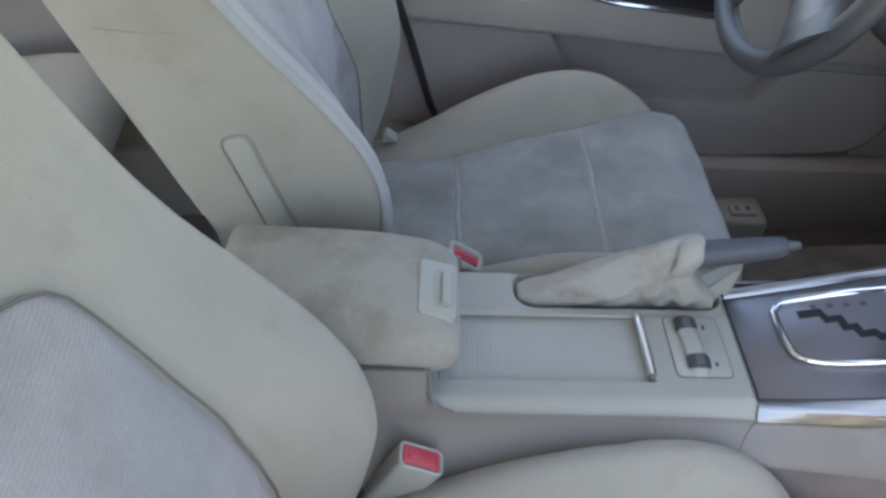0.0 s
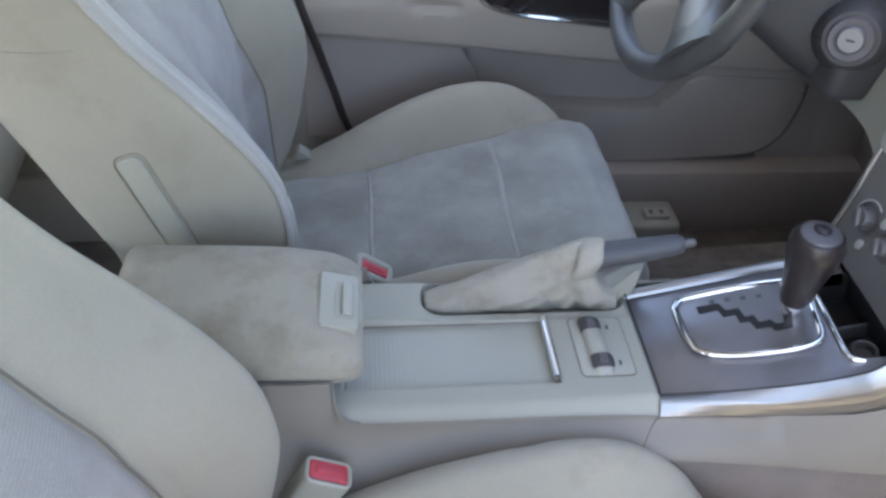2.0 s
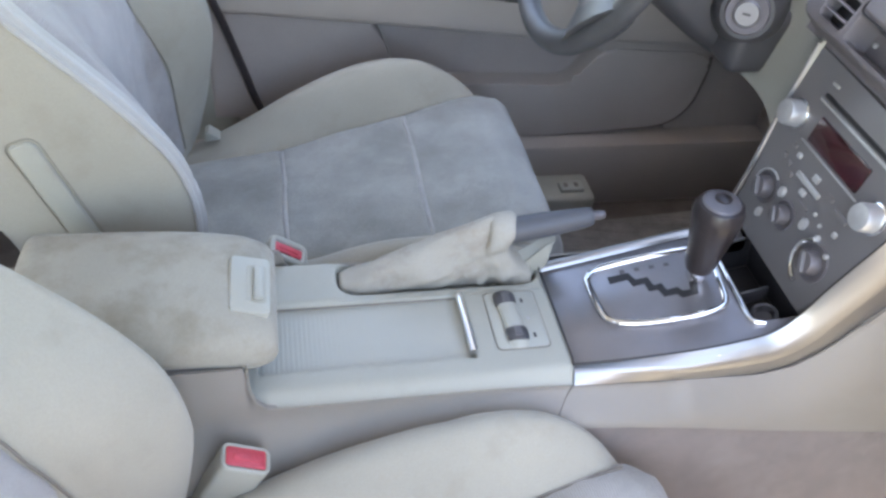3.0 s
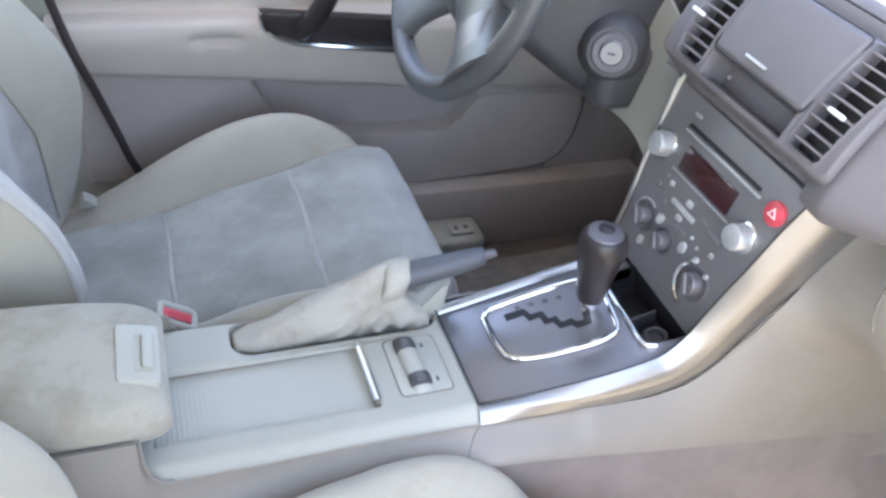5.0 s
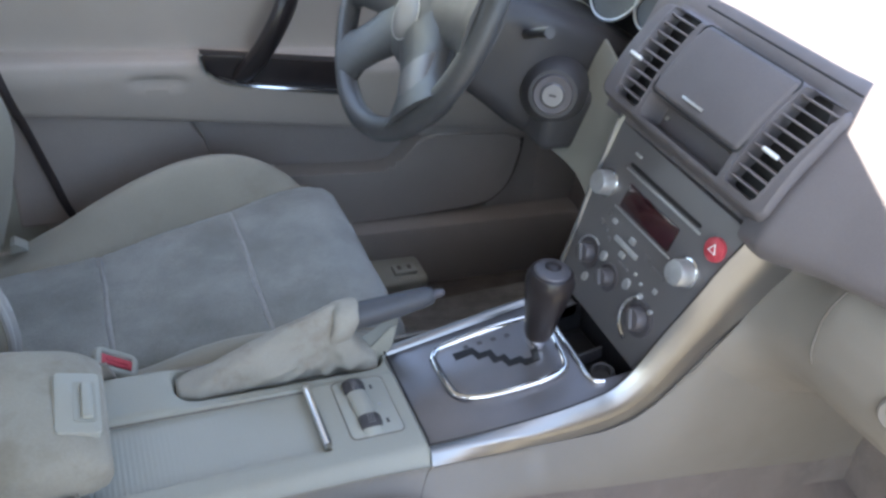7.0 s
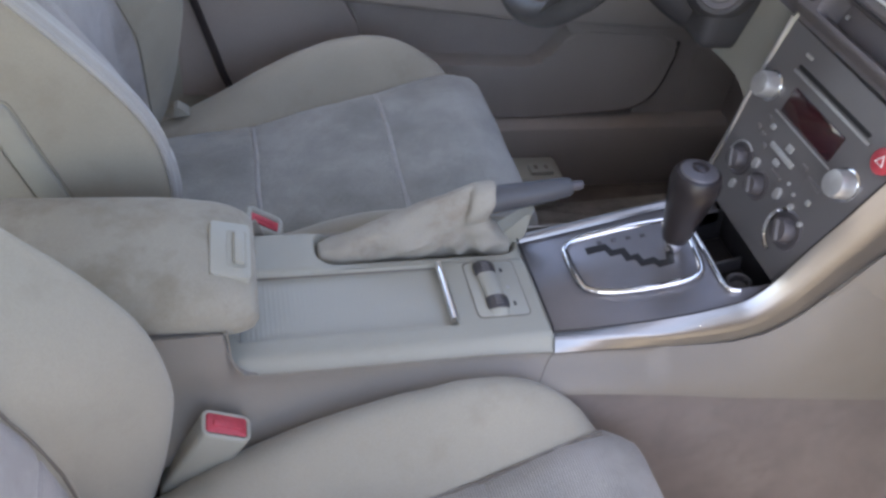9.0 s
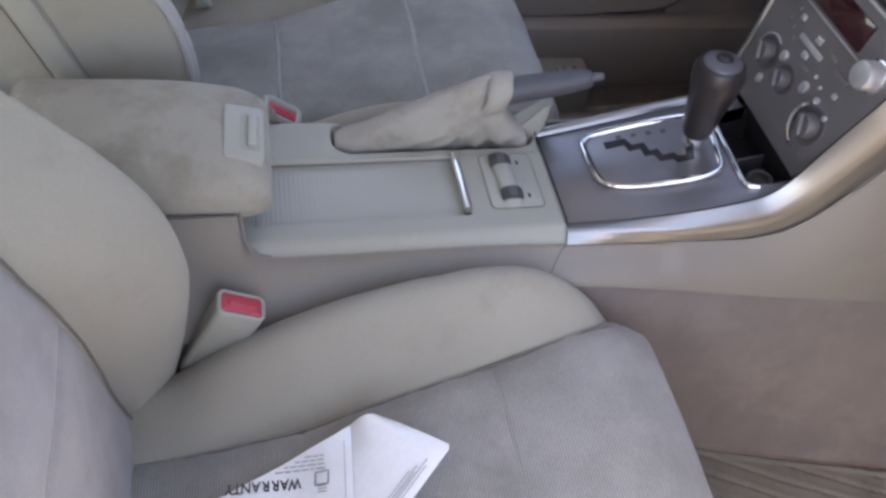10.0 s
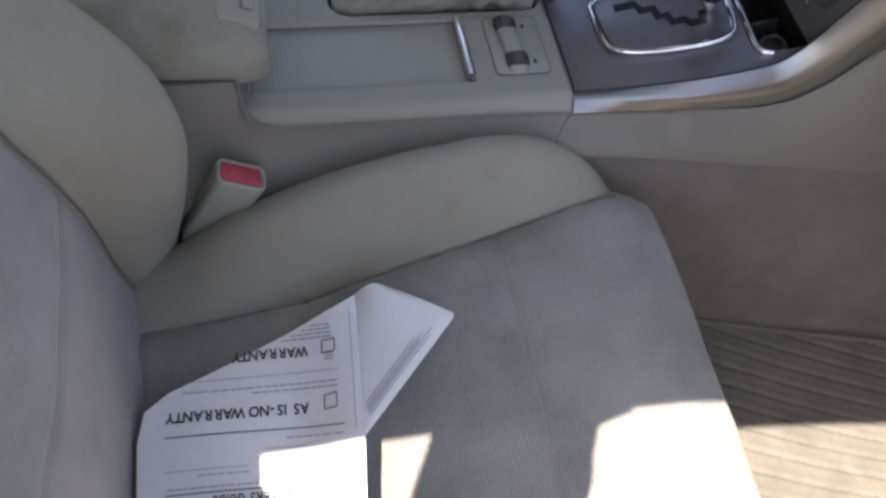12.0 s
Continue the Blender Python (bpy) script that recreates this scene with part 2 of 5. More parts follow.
def relief(x0, x1, y0, y1, step, f, m=None, base=None):
    """Height field over a rectangle, closed below by a skirt when base is given."""
    nx, ny = max(2, round((x1 - x0) / step)), max(2, round((y1 - y0) / step))
    bm = bmesh.new()
    g = [[bm.verts.new((x0 + (x1 - x0) * i / nx, y0 + (y1 - y0) * j / ny,
                        f(x0 + (x1 - x0) * i / nx, y0 + (y1 - y0) * j / ny))) for j in range(ny + 1)]
         for i in range(nx + 1)]
    for i in range(nx):
        for j in range(ny):
            bm.faces.new((g[i][j], g[i + 1][j], g[i + 1][j + 1], g[i][j + 1]))
    if base is not None:
        rim = ([g[i][0] for i in range(nx)] + [g[nx][j] for j in range(ny)]
               + [g[i][ny] for i in range(nx, 0, -1)] + [g[0][j] for j in range(ny, 0, -1)])
        low = [bm.verts.new((v.co.x, v.co.y, base)) for v in rim]
        for i in range(len(rim)):
            k = (i + 1) % len(rim)
            bm.faces.new((rim[k], rim[i], low[i], low[k]))
        bm.faces.new(low)
    if m is not None:
        bm.transform(m)
    return bm


def step(a, b, x):
    t = min(1.0, max(0.0, (x - a) / (b - a)))
    return t * t * (3 - 2 * t)


def inside(x, y, cx, cy, w, h, r, soft):
    """1 inside a rounded rectangle, 0 outside, eased over soft."""
    dx, dy = abs(x - cx) - (w / 2 - r), abs(y - cy) - (h / 2 - r)
    d = math.hypot(max(dx, 0), max(dy, 0)) + min(max(dx, dy), 0) - r
    return 1 - step(-soft, 0, d)


def text(string, size, m, mat, parent, name="lettering"):
    """Letters of the built-in font as a thin mesh."""
    cu = bpy.data.curves.new("tmp", "FONT")
    cu.body, cu.size, cu.extrude, cu.resolution_u, cu.offset = string, size, 0.0002, 3, size * 0.014
    ob = bpy.data.objects.new("tmp", cu)
    scene.collection.objects.link(ob)
    me = bpy.data.meshes.new_from_object(ob.evaluated_get(bpy.context.evaluated_depsgraph_get()))
    bpy.data.objects.remove(ob)
    bm = bmesh.new()
    bm.from_mesh(me)
    bpy.data.meshes.remove(me)
    bm.transform(m)
    return part(name, bm, mat, parent)


def ip(x, xs, ys):
    return float(np.interp(x, xs, ys))

# ---- the car's shell: ground, floor, tunnel, roof, pillars, doors ----
tagged(part("ground", rbox((0, 0, -0.40), (400, 400, 0.1), 0), ASPHALT), "sunlit asphalt under the car", "ground", kind="structure")
tagged(part("floor", rbox((0.0, 0.0, -0.03), (2.7, 1.52, 0.06), 0.005), DARK_CARPET),
       "dark carpet on the car floor", "floor", kind="structure")

# carpeted tunnel under the console, sloping down into both footwells
rows = []
for x in np.linspace(-0.35, 1.15, 26):
    zt = ip(x, [-0.3, 0.20, 0.36, 0.44, 0.65, 0.87, 1.15], [0.310, 0.320, 0.360, 0.365, 0.33, 0.29, 0.23])
    f = 0.28 * max(0.0, x - 0.62)
    half = [(0.0, zt + 0.03), (0.10, zt + 0.03), (0.126, zt), (0.133, zt - 0.06), (0.138 + 0.3 * f, 0.16), (0.143 + 0.7 * f, 0.05), (0.150 + f, 0.012), (0.19 + f, 0.002)]
    prof = [(-y, z) for y, z in half[::-1]] + half[1:]
    rows.append([(x, y, z + 0.004 * noise.noise((x * 9, y * 9, 1.0))) for y, z in prof])
tagged(part("carpet_tunnel", sheet(rows, 0.006), CARPET), "brownish carpet over the transmission tunnel", "carpet", kind="structure")

ROOF = [(-1.40, 0.545), (-0.4, 0.555), (0.0, 0.564), (0.22, 0.580), (0.42, 0.606), (0.54, 0.62)]
# unseen front edge, cut back on the right to let sun onto the pad
HEADER = [(0.52, -0.45), (0.53, -0.32), (0.552, -0.235), (0.612, -0.20), (0.62, 0.0), (0.62, 0.60)]
# driver side widened by 1.14, out of view, to keep sun off the door
tagged(part("ceiling", slab([(x, -y) for x, y in ROOF] + HEADER + [(x, 1.14 * y) for x, y in ROOF[::-1]], 1.20, 1.23), HEADLINER), "pale headliner of the car roof", "ceiling", kind="structure")
# windscreen header, rails and pillars
def pillar(name, pts, w, d, label, mat=BEIGE):
    return tagged(part(name, tube(spline(pts, 5), w, 10, flat=d / (w if isinstance(w, float) else w[-1]), up=(0, 1, 0)), mat), label, "pillar", kind="structure")
pillar("trim", [(0.60, -0.625, 1.20), (0.88, -0.685, 1.02), (1.15, -0.74, 0.84)], 0.035, 0.04, "beige windscreen pillar trim beside the open door")
pillar("trim", [(0.60, 0.71, 1.20), (0.88, 0.73, 1.02), (1.15, 0.75, 0.84)], 0.035, 0.04, "beige windscreen pillar trim")
pillar("trim", [(x, -y + 0.002, 1.212) for x, y in ROOF], 0.028, 0.028, "roof rail trim over the open doorway")
pillar("trim", [(x, 1.14 * y - 0.002, 1.212) for x, y in ROOF], 0.028, 0.028, "roof rail trim over the far doors")
pillar("trim", [(-0.116, -0.575, 1.22), (-0.089, -0.605, 1.10), (-0.056, -0.635, 0.97), (-0.011, -0.70, 0.60), (0.01, -0.745, -0.05)], [0.083] * 21, 0.024, "beige centre pillar trim beside the passenger seat")
pillar("trim", [(-0.12, 0.645, 1.22), (-0.10, 0.69, 0.95), (-0.06, 0.755, 0.5), (0.0, 0.76, -0.02)], 0.075, 0.03, "beige centre pillar trim beside the driver seat")
# unseen fillet, added to round the corner of the sun patch on the seat
pillar("trim", [(-0.058, -0.601, 1.172), (-0.047, -0.594, 1.193), (-0.030, -0.589, 1.206), (-0.006, -0.585, 1.211)], 0.010, 0.009, "unseen fillet between centre pillar and roof rail, added to round the sun patch")
tagged(part("wall_rear", rbox((-1.36, 0, 0.42), (0.06, 1.5, 0.9), 0.02), HEADLINER), "trimmed wall behind the rear bench", "wall", kind="structure")
tagged(part("wall_front", rbox((1.18, 0, 0.38), (0.06, 1.54, 0.85), 0.02), CARPET), "brownish carpeted bulkhead in front of the footwells", "wall", kind="structure")
tagged(part("kick_panel", rbox((1.115, 0.77, 0.36), (0.17, 0.09, 0.86), 0.02), DOOR_BEIGE), "beige kick panel ahead of the driver door", "trim", kind="structure")
tagged(part("kick_panel", rbox((1.115, -0.77, 0.36), (0.17, 0.09, 0.86), 0.02), DOOR_BEIGE), "beige kick panel ahead of the open doorway", "trim", kind="structure")
# the passenger door stands wide open; unseen, added to block light from front right
od = thing("door_3", (0.95, -0.85, 0.1), "unseen passenger door standing wide open, added to block light", "car door", kind="structure")
OM = Matrix.Translation((1.02, -0.80, 0)) @ pose(0, 0, 0, 0, 0, -134)
part("door_shell", rbox((0.52, 0.0, 0.40), (1.04, 0.11, 0.66), 0.03, 3, OM), PAINT, od)
part("door_trim", rbox((0.52, -0.065, 0.42), (0.98, 0.03, 0.56), 0.012, 2, OM), DOOR_GREY, od)
part("armrest", rbox((0.50, -0.095, 0.47), (0.62, 0.05, 0.07), 0.02, 3, OM), DOOR_BEIGE, od)
tagged(part("sill", rbox((0.0, -0.745, 0.05), (2.6, 0.09, 0.16), 0.02), BEIGE), "beige door sill below the open doorway", "sill", kind="structure")
tagged(part("sill", rbox((0.0, 0.725, 0.06), (2.6, 0.11, 0.19), 0.02), DOOR_BEIGE), "beige door sill beside the driver footwell", "sill", kind="structure")

# the driver's door, shut: a slab with stepped trim
door = thing("door_1", (0.4, 0.76, 0.1), "shut driver door with grey-beige trim and chrome-edged handle", "car door", kind="structure")
DY = 0.735
DM = Matrix(((1, 0, 0, 0), (0, 0, -1, DY), (0, 1, 0, 0), (0, 0, 0, 1)))   # local x forward, y up, z into the cabin
part("door_shell", rbox((0.55, 0.80, 0.42), (1.15, 0.09, 0.62), 0.02), DOOR_BEIGE, door)
def arm_z(x):
    return ip(x, [0.0, 0.3, 0.6, 0.9, 1.1], [0.440, 0.414, 0.384, 0.368, 0.365])
rows = []
for x in np.concatenate((np.linspace(-0.02, 0.16, 8), np.linspace(0.165, 0.315, 40), np.linspace(0.33, 1.08, 26))):
    zl = arm_z(x)
    prof = spline([(x, y, z) for y, z in ((0.775, 0.74), (0.752, 0.70), (0.745, 0.60), (0.742, 0.535), (0.728, 0.525), (0.702, 0.522), (0.694, 0.512), (0.690, 0.49), (0.696, zl + 0.02), (0.703, zl + 0.004), (0.72, zl), (0.76, zl - 0.002))], 5)
    rows.append([(p.x, p.y + 0.012 * math.exp(-((x - 0.240) / 0.044) ** 4 - ((p.z - 0.4955) / 0.0085) ** 2), p.z) for p in prof])
part("armrest", sheet(rows, 0.004), DOOR_BEIGE, door, "moulded upper door trim with armrest")
part("insert", slab([(0.0, 0.443), (0.292, 0.414), (0.318, 0.36), (0.34, 0.30), (0.36, 0.20), (0.0, 0.20)], -0.03, 0.004, DM, 0.012, 4), DOOR_GREY, door, "padded grey cloth insert")
part("pocket", slab([(0.294, 0.412), (0.6, 0.39), (0.86, 0.38), (0.80, 0.345), (0.745, 0.318), (0.71, 0.272), (0.62, 0.262), (0.362, 0.262), (0.344, 0.30), (0.322, 0.36)], -0.04, -0.018, DM, 0.003, 2), DOOR_GREY, door, "dark recess of the map pocket")
lip = [(0.34, 0.282), (0.5, 0.283), (0.655, 0.279), (0.69, 0.288), (0.715, 0.318), (0.748, 0.352), (0.80, 0.354), (0.86, 0.350), (0.95, 0.345), (0.974, 0.322), (0.973, 0.29), (0.963, 0.23), (0.938, 0.194), (0.90, 0.176), (0.827, 0.169), (0.70, 0.161), (0.58, 0.159), (0.40, 0.157), (0.362, 0.165), (0.345, 0.26)]
part("lower_panel", slab([(p.x, p.y) for p in spline([(a, b, 0) for a, b in lip], 4, True)], -0.03, 0.028, DM, 0.008, 4), DOOR_BEIGE, door, "bulged lower panel round the speaker")
part("upper_panel", slab([(0.735, 0.350), (0.80, 0.3515), (0.95, 0.343), (1.06, 0.337), (1.06, 0.41), (0.70, 0.41), (0.70, 0.392)], -0.03, 0.0245, DM, 0.002, 2), DOOR_BEIGE, door)
part("seal", tube(spline([(-0.014, 0.684, 0.62), (0.0084, 0.684, 0.518), (0.0217, 0.685, 0.468), (0.0376, 0.703, 0.408), (0.0611, 0.720, 0.3175), (0.0881, 0.722, 0.2296), (0.14, 0.722, 0.15)], 6), 0.0070, 8), RUBBER, door, "dark rubber door seal")
part("groove", tube(spline([(0.2, 0.716, 0.150), (0.58, 0.716, 0.154), (0.827, 0.716, 0.164), (0.905, 0.716, 0.171), (0.945, 0.716, 0.190), (0.970, 0.716, 0.23), (0.980, 0.716, 0.29), (0.980, 0.716, 0.33)], 6), 0.0036, 6), WELT, door)
part("kick_trim", sheet([[(x, 0.742 - 0.02 * k, 0.40 - 0.36 * k) for k in np.linspace(0, 1, 6)] for x in np.linspace(0.93, 1.10, 6)], 0.004), DOOR_BEIGE, door)
sw = part("switch_panel", slab([(0.308, 0.545), (0.314, 0.522), (0.330, 0.506), (0.37, 0.4935), (0.555, 0.4725), (0.578, 0.476), (0.580, 0.524), (0.50, 0.530), (0.40, 0.538)], 0.030, 0.0525, DM, 0.003), GLOSS, door, "dark handle recess")
part("bezel", tube(spline([(0.307, 0.679, 0.545), (0.312, 0.678, 0.523), (0.328, 0.677, 0.506), (0.368, 0.677, 0.492), (0.45, 0.677, 0.4825), (0.555, 0.677, 0.4705), (0.577, 0.677, 0.474)], 6), 0.0048, 8), CHROME, sw, "chrome edging")
part("pull_handle", tube(spline([(0.378, 0.694, 0.503), (0.390, 0.682, 0.522), (0.414, 0.668, 0.57), (0.442, 0.668, 0.635), (0.460, 0.70, 0.685)], 6), 0.0235, 12, flat=0.7), GLOSS, door, "dark diagonal pull handle")
# fuel flap release by the sill
rel = thing("release_lever", (0.68, 0.63, 0.0), "grey-beige release lever housing on the floor by the sill", "lever")
part("housing", rbox((0.685, 0.625, 0.045), (0.125, 0.085, 0.09), 0.012, 3), BEIGE, rel)
part("lever", rbox((0.70, 0.615, 0.093), (0.05, 0.03, 0.012), 0.003), PALE, rel)
for dx in (-0.012, 0.010):
    part("mark", rbox((0.70 + dx, 0.615, 0.0995), (0.008, 0.012, 0.001), 0.0002), WELT, rel)

# rear door panel and centre pillar base behind the driver seat
rd = thing("door_2", (-0.7, 0.76, 0.1), "shut rear door with grey-brown trim", "car door", kind="structure")
part("door_shell", rbox((-0.72, 0.79, 0.40), (1.1, 0.10, 0.66), 0.02), DOOR_GREY, rd)
part("armrest", sheet([[(x, y, z) for y, z in ((0.745, 0.70), (0.738, 0.56), (0.70, 0.545), (0.695, 0.50), (0.71, 0.46), (0.745, 0.455))] for x in np.linspace(-1.2, -0.2, 8)], 0.004), DOOR_BEIGE, rd)

# floor mats with moulded ribs
def floor_mat(name, x0, x1, y0, y1, mat, label, rise):
    def f(x, y):
        edge = min(x - x0, x1 - x, y - y0, y1 - y)
        fr = ((y + 0.29 * x) / 0.034) % 1.0
        rib = 0.0029 * (step(0.0, 0.07, fr) - step(0.13, 0.02, abs(fr - 0.97))) + 0.0008 * step(0.30, 0.10, abs(fr - 0.12))
        dips = 0.0012 * noise.noise((x * 22, y * 22, 3.0))
        slope = rise * max(0, x - 0.80)
        return 0.012 + slope + (0.006 if edge < 0.014 else rib) + dips - 0.010 * step(0.008, 0.0, edge)
    bm = relief(x0, x1, y0, y1, 0.0032, f, base=0.002)
    for v in bm.verts:   # the tunnel side runs outward towards the front
        k = (v.co.y - y0) / (y1 - y0)
        v.co.y += 0.28 * max(0.0, v.co.x - 0.62) * (-k if y1 < 0 else 1 - k)
    return tagged(part(name, bm, mat, sharp=60), label, "floor mat")
floor_mat("floor_mat", 0.46, 1.06, -0.62, -0.156, MAT_RUBBER, "brown ribbed floor mat in the passenger footwell", 0.06)
floor_mat("floor_mat", 0.46, 1.06, 0.17, 0.60, MAT_DARK, "dark ribbed floor mat in the driver footwell", 0.06)

# ---- seats ----
CX = [-0.10, -0.03, 0.12, 0.33, 0.42, 0.46, 0.505]
def cush_z(x):
    return ip(x, CX, [0.268, 0.275, 0.290, 0.333, 0.349, 0.353, 0.345])
def cush_h(x):
    return ip(x, [-0.1, -0.04, 0.12, 0.2, 0.32, 0.42, 0.46, 0.51], [0.115, 0.12, 0.133, 0.148, 0.166, 0.186, 0.194, 0.2])
def back_c(z):
    return ip(z, [0.25, 0.337, 0.439, 0.534, 0.613, 0.71, 0.76, 0.9, 1.0, 1.06], [-0.046, -0.062, -0.065, -0.068, -0.080, -0.132, -0.165, -0.225, -0.262, -0.29])
def back_crest(z):
    return ip(z, [0.25, 0.34, 0.41, 0.455, 0.50, 0.53, 0.558, 0.605, 0.656, 0.705, 0.749, 0.79, 0.837, 0.9, 1.0, 1.06], [-0.02, 0.004, 0.018, 0.026, 0.023, 0.016, 0.005, -0.026, -0.068, -0.112, -0.143, -0.165, -0.189, -0.218, -0.258, -0.285])
def smooth_of(f, r):
    """A softened version of a profile function."""
    return lambda t: sum(f(t + r * k / 4) * w for k, w in zip(range(-4, 5), (1, 2, 3, 4, 5, 4, 3, 2, 1))) / 25
def cush_crest(x):
    return ip(x, [-0.1, -0.01, 0.06, 0.12, 0.19, 0.25, 0.31, 0.36, 0.405, 0.435, 0.455, 0.474], [0.25, 0.268, 0.306, 0.343, 0.377, 0.400, 0.407, 0.402, 0.382, 0.362, 0.345, 0.318])
crest_s = smooth_of(cush_crest, 0.02)
def back_rear(z):
    return ip(z, [0.25, 0.43, 0.645, 1.06], [-0.175, -0.195, -0.285, -0.456])
back_r = smooth_of(back_rear, 0.02)
cush_zs, cush_hs, back_cs, back_crs = smooth_of(cush_z, 0.03), smooth_of(cush_h, 0.03), smooth_of(back_c, 0.03), smooth_of(back_crest, 0.025)


def seat(yc, inner, label, seam_depth, shift=0.0):
    """A front seat centred on yc; inner is the sign of y towards the console; shift slides it along the floor."""
    s = thing("car_seat", (0.2 + shift, yc, 0.0), label, "car seat", "front seats")
    seed = 5.0 if inner > 0 else 9.0
    T = Matrix.Translation((shift, yc, 0))
    put = lambda bm: (bm.transform(T), bm)[1]
    # cushion centre with stitched channels, rolling over the front
    xs = sorted(set([round(v, 4) for v in np.linspace(-0.09, 0.47, 70)] + [round(c + d, 4) for c in (0.122, 0.325) for d in np.linspace(-0.012, 0.012, 13)]))
    prof = [(x, cush_zs(x)) for x in xs] + [(0.485, 0.3485), (0.496, 0.341), (0.503, 0.328), (0.507, 0.308), (0.507, 0.27), (0.503, 0.20), (0.495, 0.15)]
    rows = []
    for x, z in prof:
        h = cush_hs(min(x, 0.47)) - (0.02 * step(0.30, 0.15, z) if x > 0.48 else 0)
        row = []
        for v in np.linspace(-1, 1, 41):
            seam = sum(seam_depth * math.exp(-((x - c) / 0.0045) ** 2) for c in (0.122, 0.325)) if x < 0.47 else 0
            puff = 0.006 * (1 - v * v) * (1 if x < 0.47 else 0.3)
            tuck = 0.010 * abs(v) ** 14 + 0.006 * step(0.88, 1.0, abs(v)) * step(0.44, 0.49, x)
            wav = 0.0035 * noise.noise((x * 11 + seed, v * 2.2, seed)) + 0.0012 * noise.noise((x * 40, v * 9, seed))
            row.append((x - tuck * step(0.46, 0.50, x), v * h, z + puff - seam - tuck + wav))
        rows.append(row)
    # the passenger cushion takes the copy with warm light in its colour
    part("seat_cushion", put(sheet(rows, -0.01)), WARM_LIT_CLOTH if inner > 0 else GREY_CLOTH, s, "grey ribbed cloth, marked and faded")
    for c in (0.122, 0.325):
        h = cush_hs(c)
        pts = [(c + 0.0015 * math.sin(v * 5), v * h, cush_zs(c) + 0.006 * (1 - v * v) + 0.0075 - 0.010 * abs(v) ** 14 + 0.0035 * noise.noise((c * 11 + seed, v * 2.2, seed))) for v in np.linspace(-0.97, 0.97, 24)]
        if inner < 0:
            part("seam", put(tube([(x, y, z - 0.0022) for x, y, z in pts], 0.0054, 10)), THREAD, s, "pale stitched cross seam")
    for sg in (-1, 1):
        rings = []
        for x in np.linspace(-0.10, 0.474, 44):
            h, zc = cush_hs(x), cush_zs(x)
            C = crest_s(x)
            W = ip(x, [-0.1, 0.0, 0.10, 0.22, 0.30, 0.34, 0.4, 0.44, 0.46, 0.474], [0.226, 0.230, 0.238, 0.250, 0.256, 0.256, 0.250, 0.240, 0.225, 0.208])
            if sg == inner:
                C += ip(x, [-0.1, 0, 0.03, 0.06, 0.10, 0.15, 0.20, 0.27, 0.33, 0.38, 0.42, 0.45, 0.47], [0.028, 0.036, 0.043, 0.048, 0.044, 0.033, 0.021, 0.009, 0.012, 0.015, 0.013, 0.009, 0.004]) if inner > 0 else -0.020 * step(0.27, 0.0, x)
            w = W - h
            ring = [(h - 0.006, zc - 0.03), (h - 0.002, min(zc, C - 0.004)), (h + 0.22 * w, zc + 0.52 * (C - zc)), (h + 0.45 * w, zc + 0.88 * (C - zc)), (h + 0.66 * w, C), (h + 0.86 * w, C - 0.012), (W, C - 0.045), (W + 0.002, C - 0.09), (W - 0.01, 0.20), (W - 0.03, 0.13), (h - 0.03, 0.13)]
            rings.append([(x, sg * (p.x), p.y + 0.002 * noise.noise((x * 14, p.x * 14, seed))) for p in spline([(a, b, 0) for a, b in ring], 4, True)])
        part("bolster", put(loft(rings)), BEIGE_CLOTH, s, "beige cloth side bolster")
        pts = [(x, sg * (cush_hs(x) - 0.0045 + 0.0008 * noise.noise((x * 60, seed, 0.0))), cush_zs(x) + 0.0040 + 0.001 * noise.noise((x * 45, seed, 4.0))) for x in np.linspace(-0.08, 0.462, 90)]
        part("welt", put(tube(pts, 0.0023 if inner > 0 else 0.0016, 6)), WELT if inner > 0 else SOFT_SEAM, s, "dark sewn edge")
    part("seat_base", put(rbox((0.19, 0, 0.115), (0.56, 0.44, 0.11), 0.02, 3)), BEIGE, s, "beige plastic valance")
    for sg in (-1, 1):
        part("seat_rail", put(rbox((0.20, sg * 0.19, 0.035), (0.60, 0.035, 0.05), 0.006)), DARK, s)
    # backrest shell
    def panel_w(z):
        return ip(z, [0.27, 0.39, 0.45, 0.52, 0.58, 0.65, 0.76], [0.168, 0.163, 0.154, 0.134, 0.119, 0.113, 0.112]) if inner > 0 else 0.114
    rings = []
    for z in np.linspace(0.27, 1.06, 48):
        xc, xk = back_cs(z), back_crs(z)
        xr = back_r(z)
        top = step(0.98, 1.06, z)
        w = panel_w(z) - 0.002
        half = [(xc - 0.004, 0.0), (xc - 0.004, 0.5 * w), (xc - 0.003, w), (xc + 0.30 * (xk - xc), w + 0.29 * (0.208 - w)), (xc + 0.72 * (xk - xc), w + 0.69 * (0.208 - w)), (xk - 0.004, 0.208), (xk, 0.222), (xk - 0.010, 0.232), (xk - 0.04, 0.236), (xk * 0.5 + xr * 0.5, 0.237), (xr + 0.03, 0.232), (xr + 0.006, 0.215), (xr, 0.18), (xr, 0.09), (xr, 0.0)]
        half = [(x + (0.5 * (xc + xr) - x) * top * 0.5, v * (1 - 0.12 * top)) for x, v in half]
        ring = half + [(x, -v) for x, v in half[-2:0:-1]]
        rings.append([(p.x + 0.0025 * noise.noise((p.y * 9, z * 9, seed)), p.y, z) for p in spline([(a, b, 0) for a, b in ring], 3, True)])
    back = part("backrest", put(loft(rings)), BEIGE_CLOTH, s, "beige cloth backrest shell")
    def front_x(v, z):
        """The front of the backrest shell at a distance v from its middle."""
        xc, xk = back_cs(z), back_crs(z)
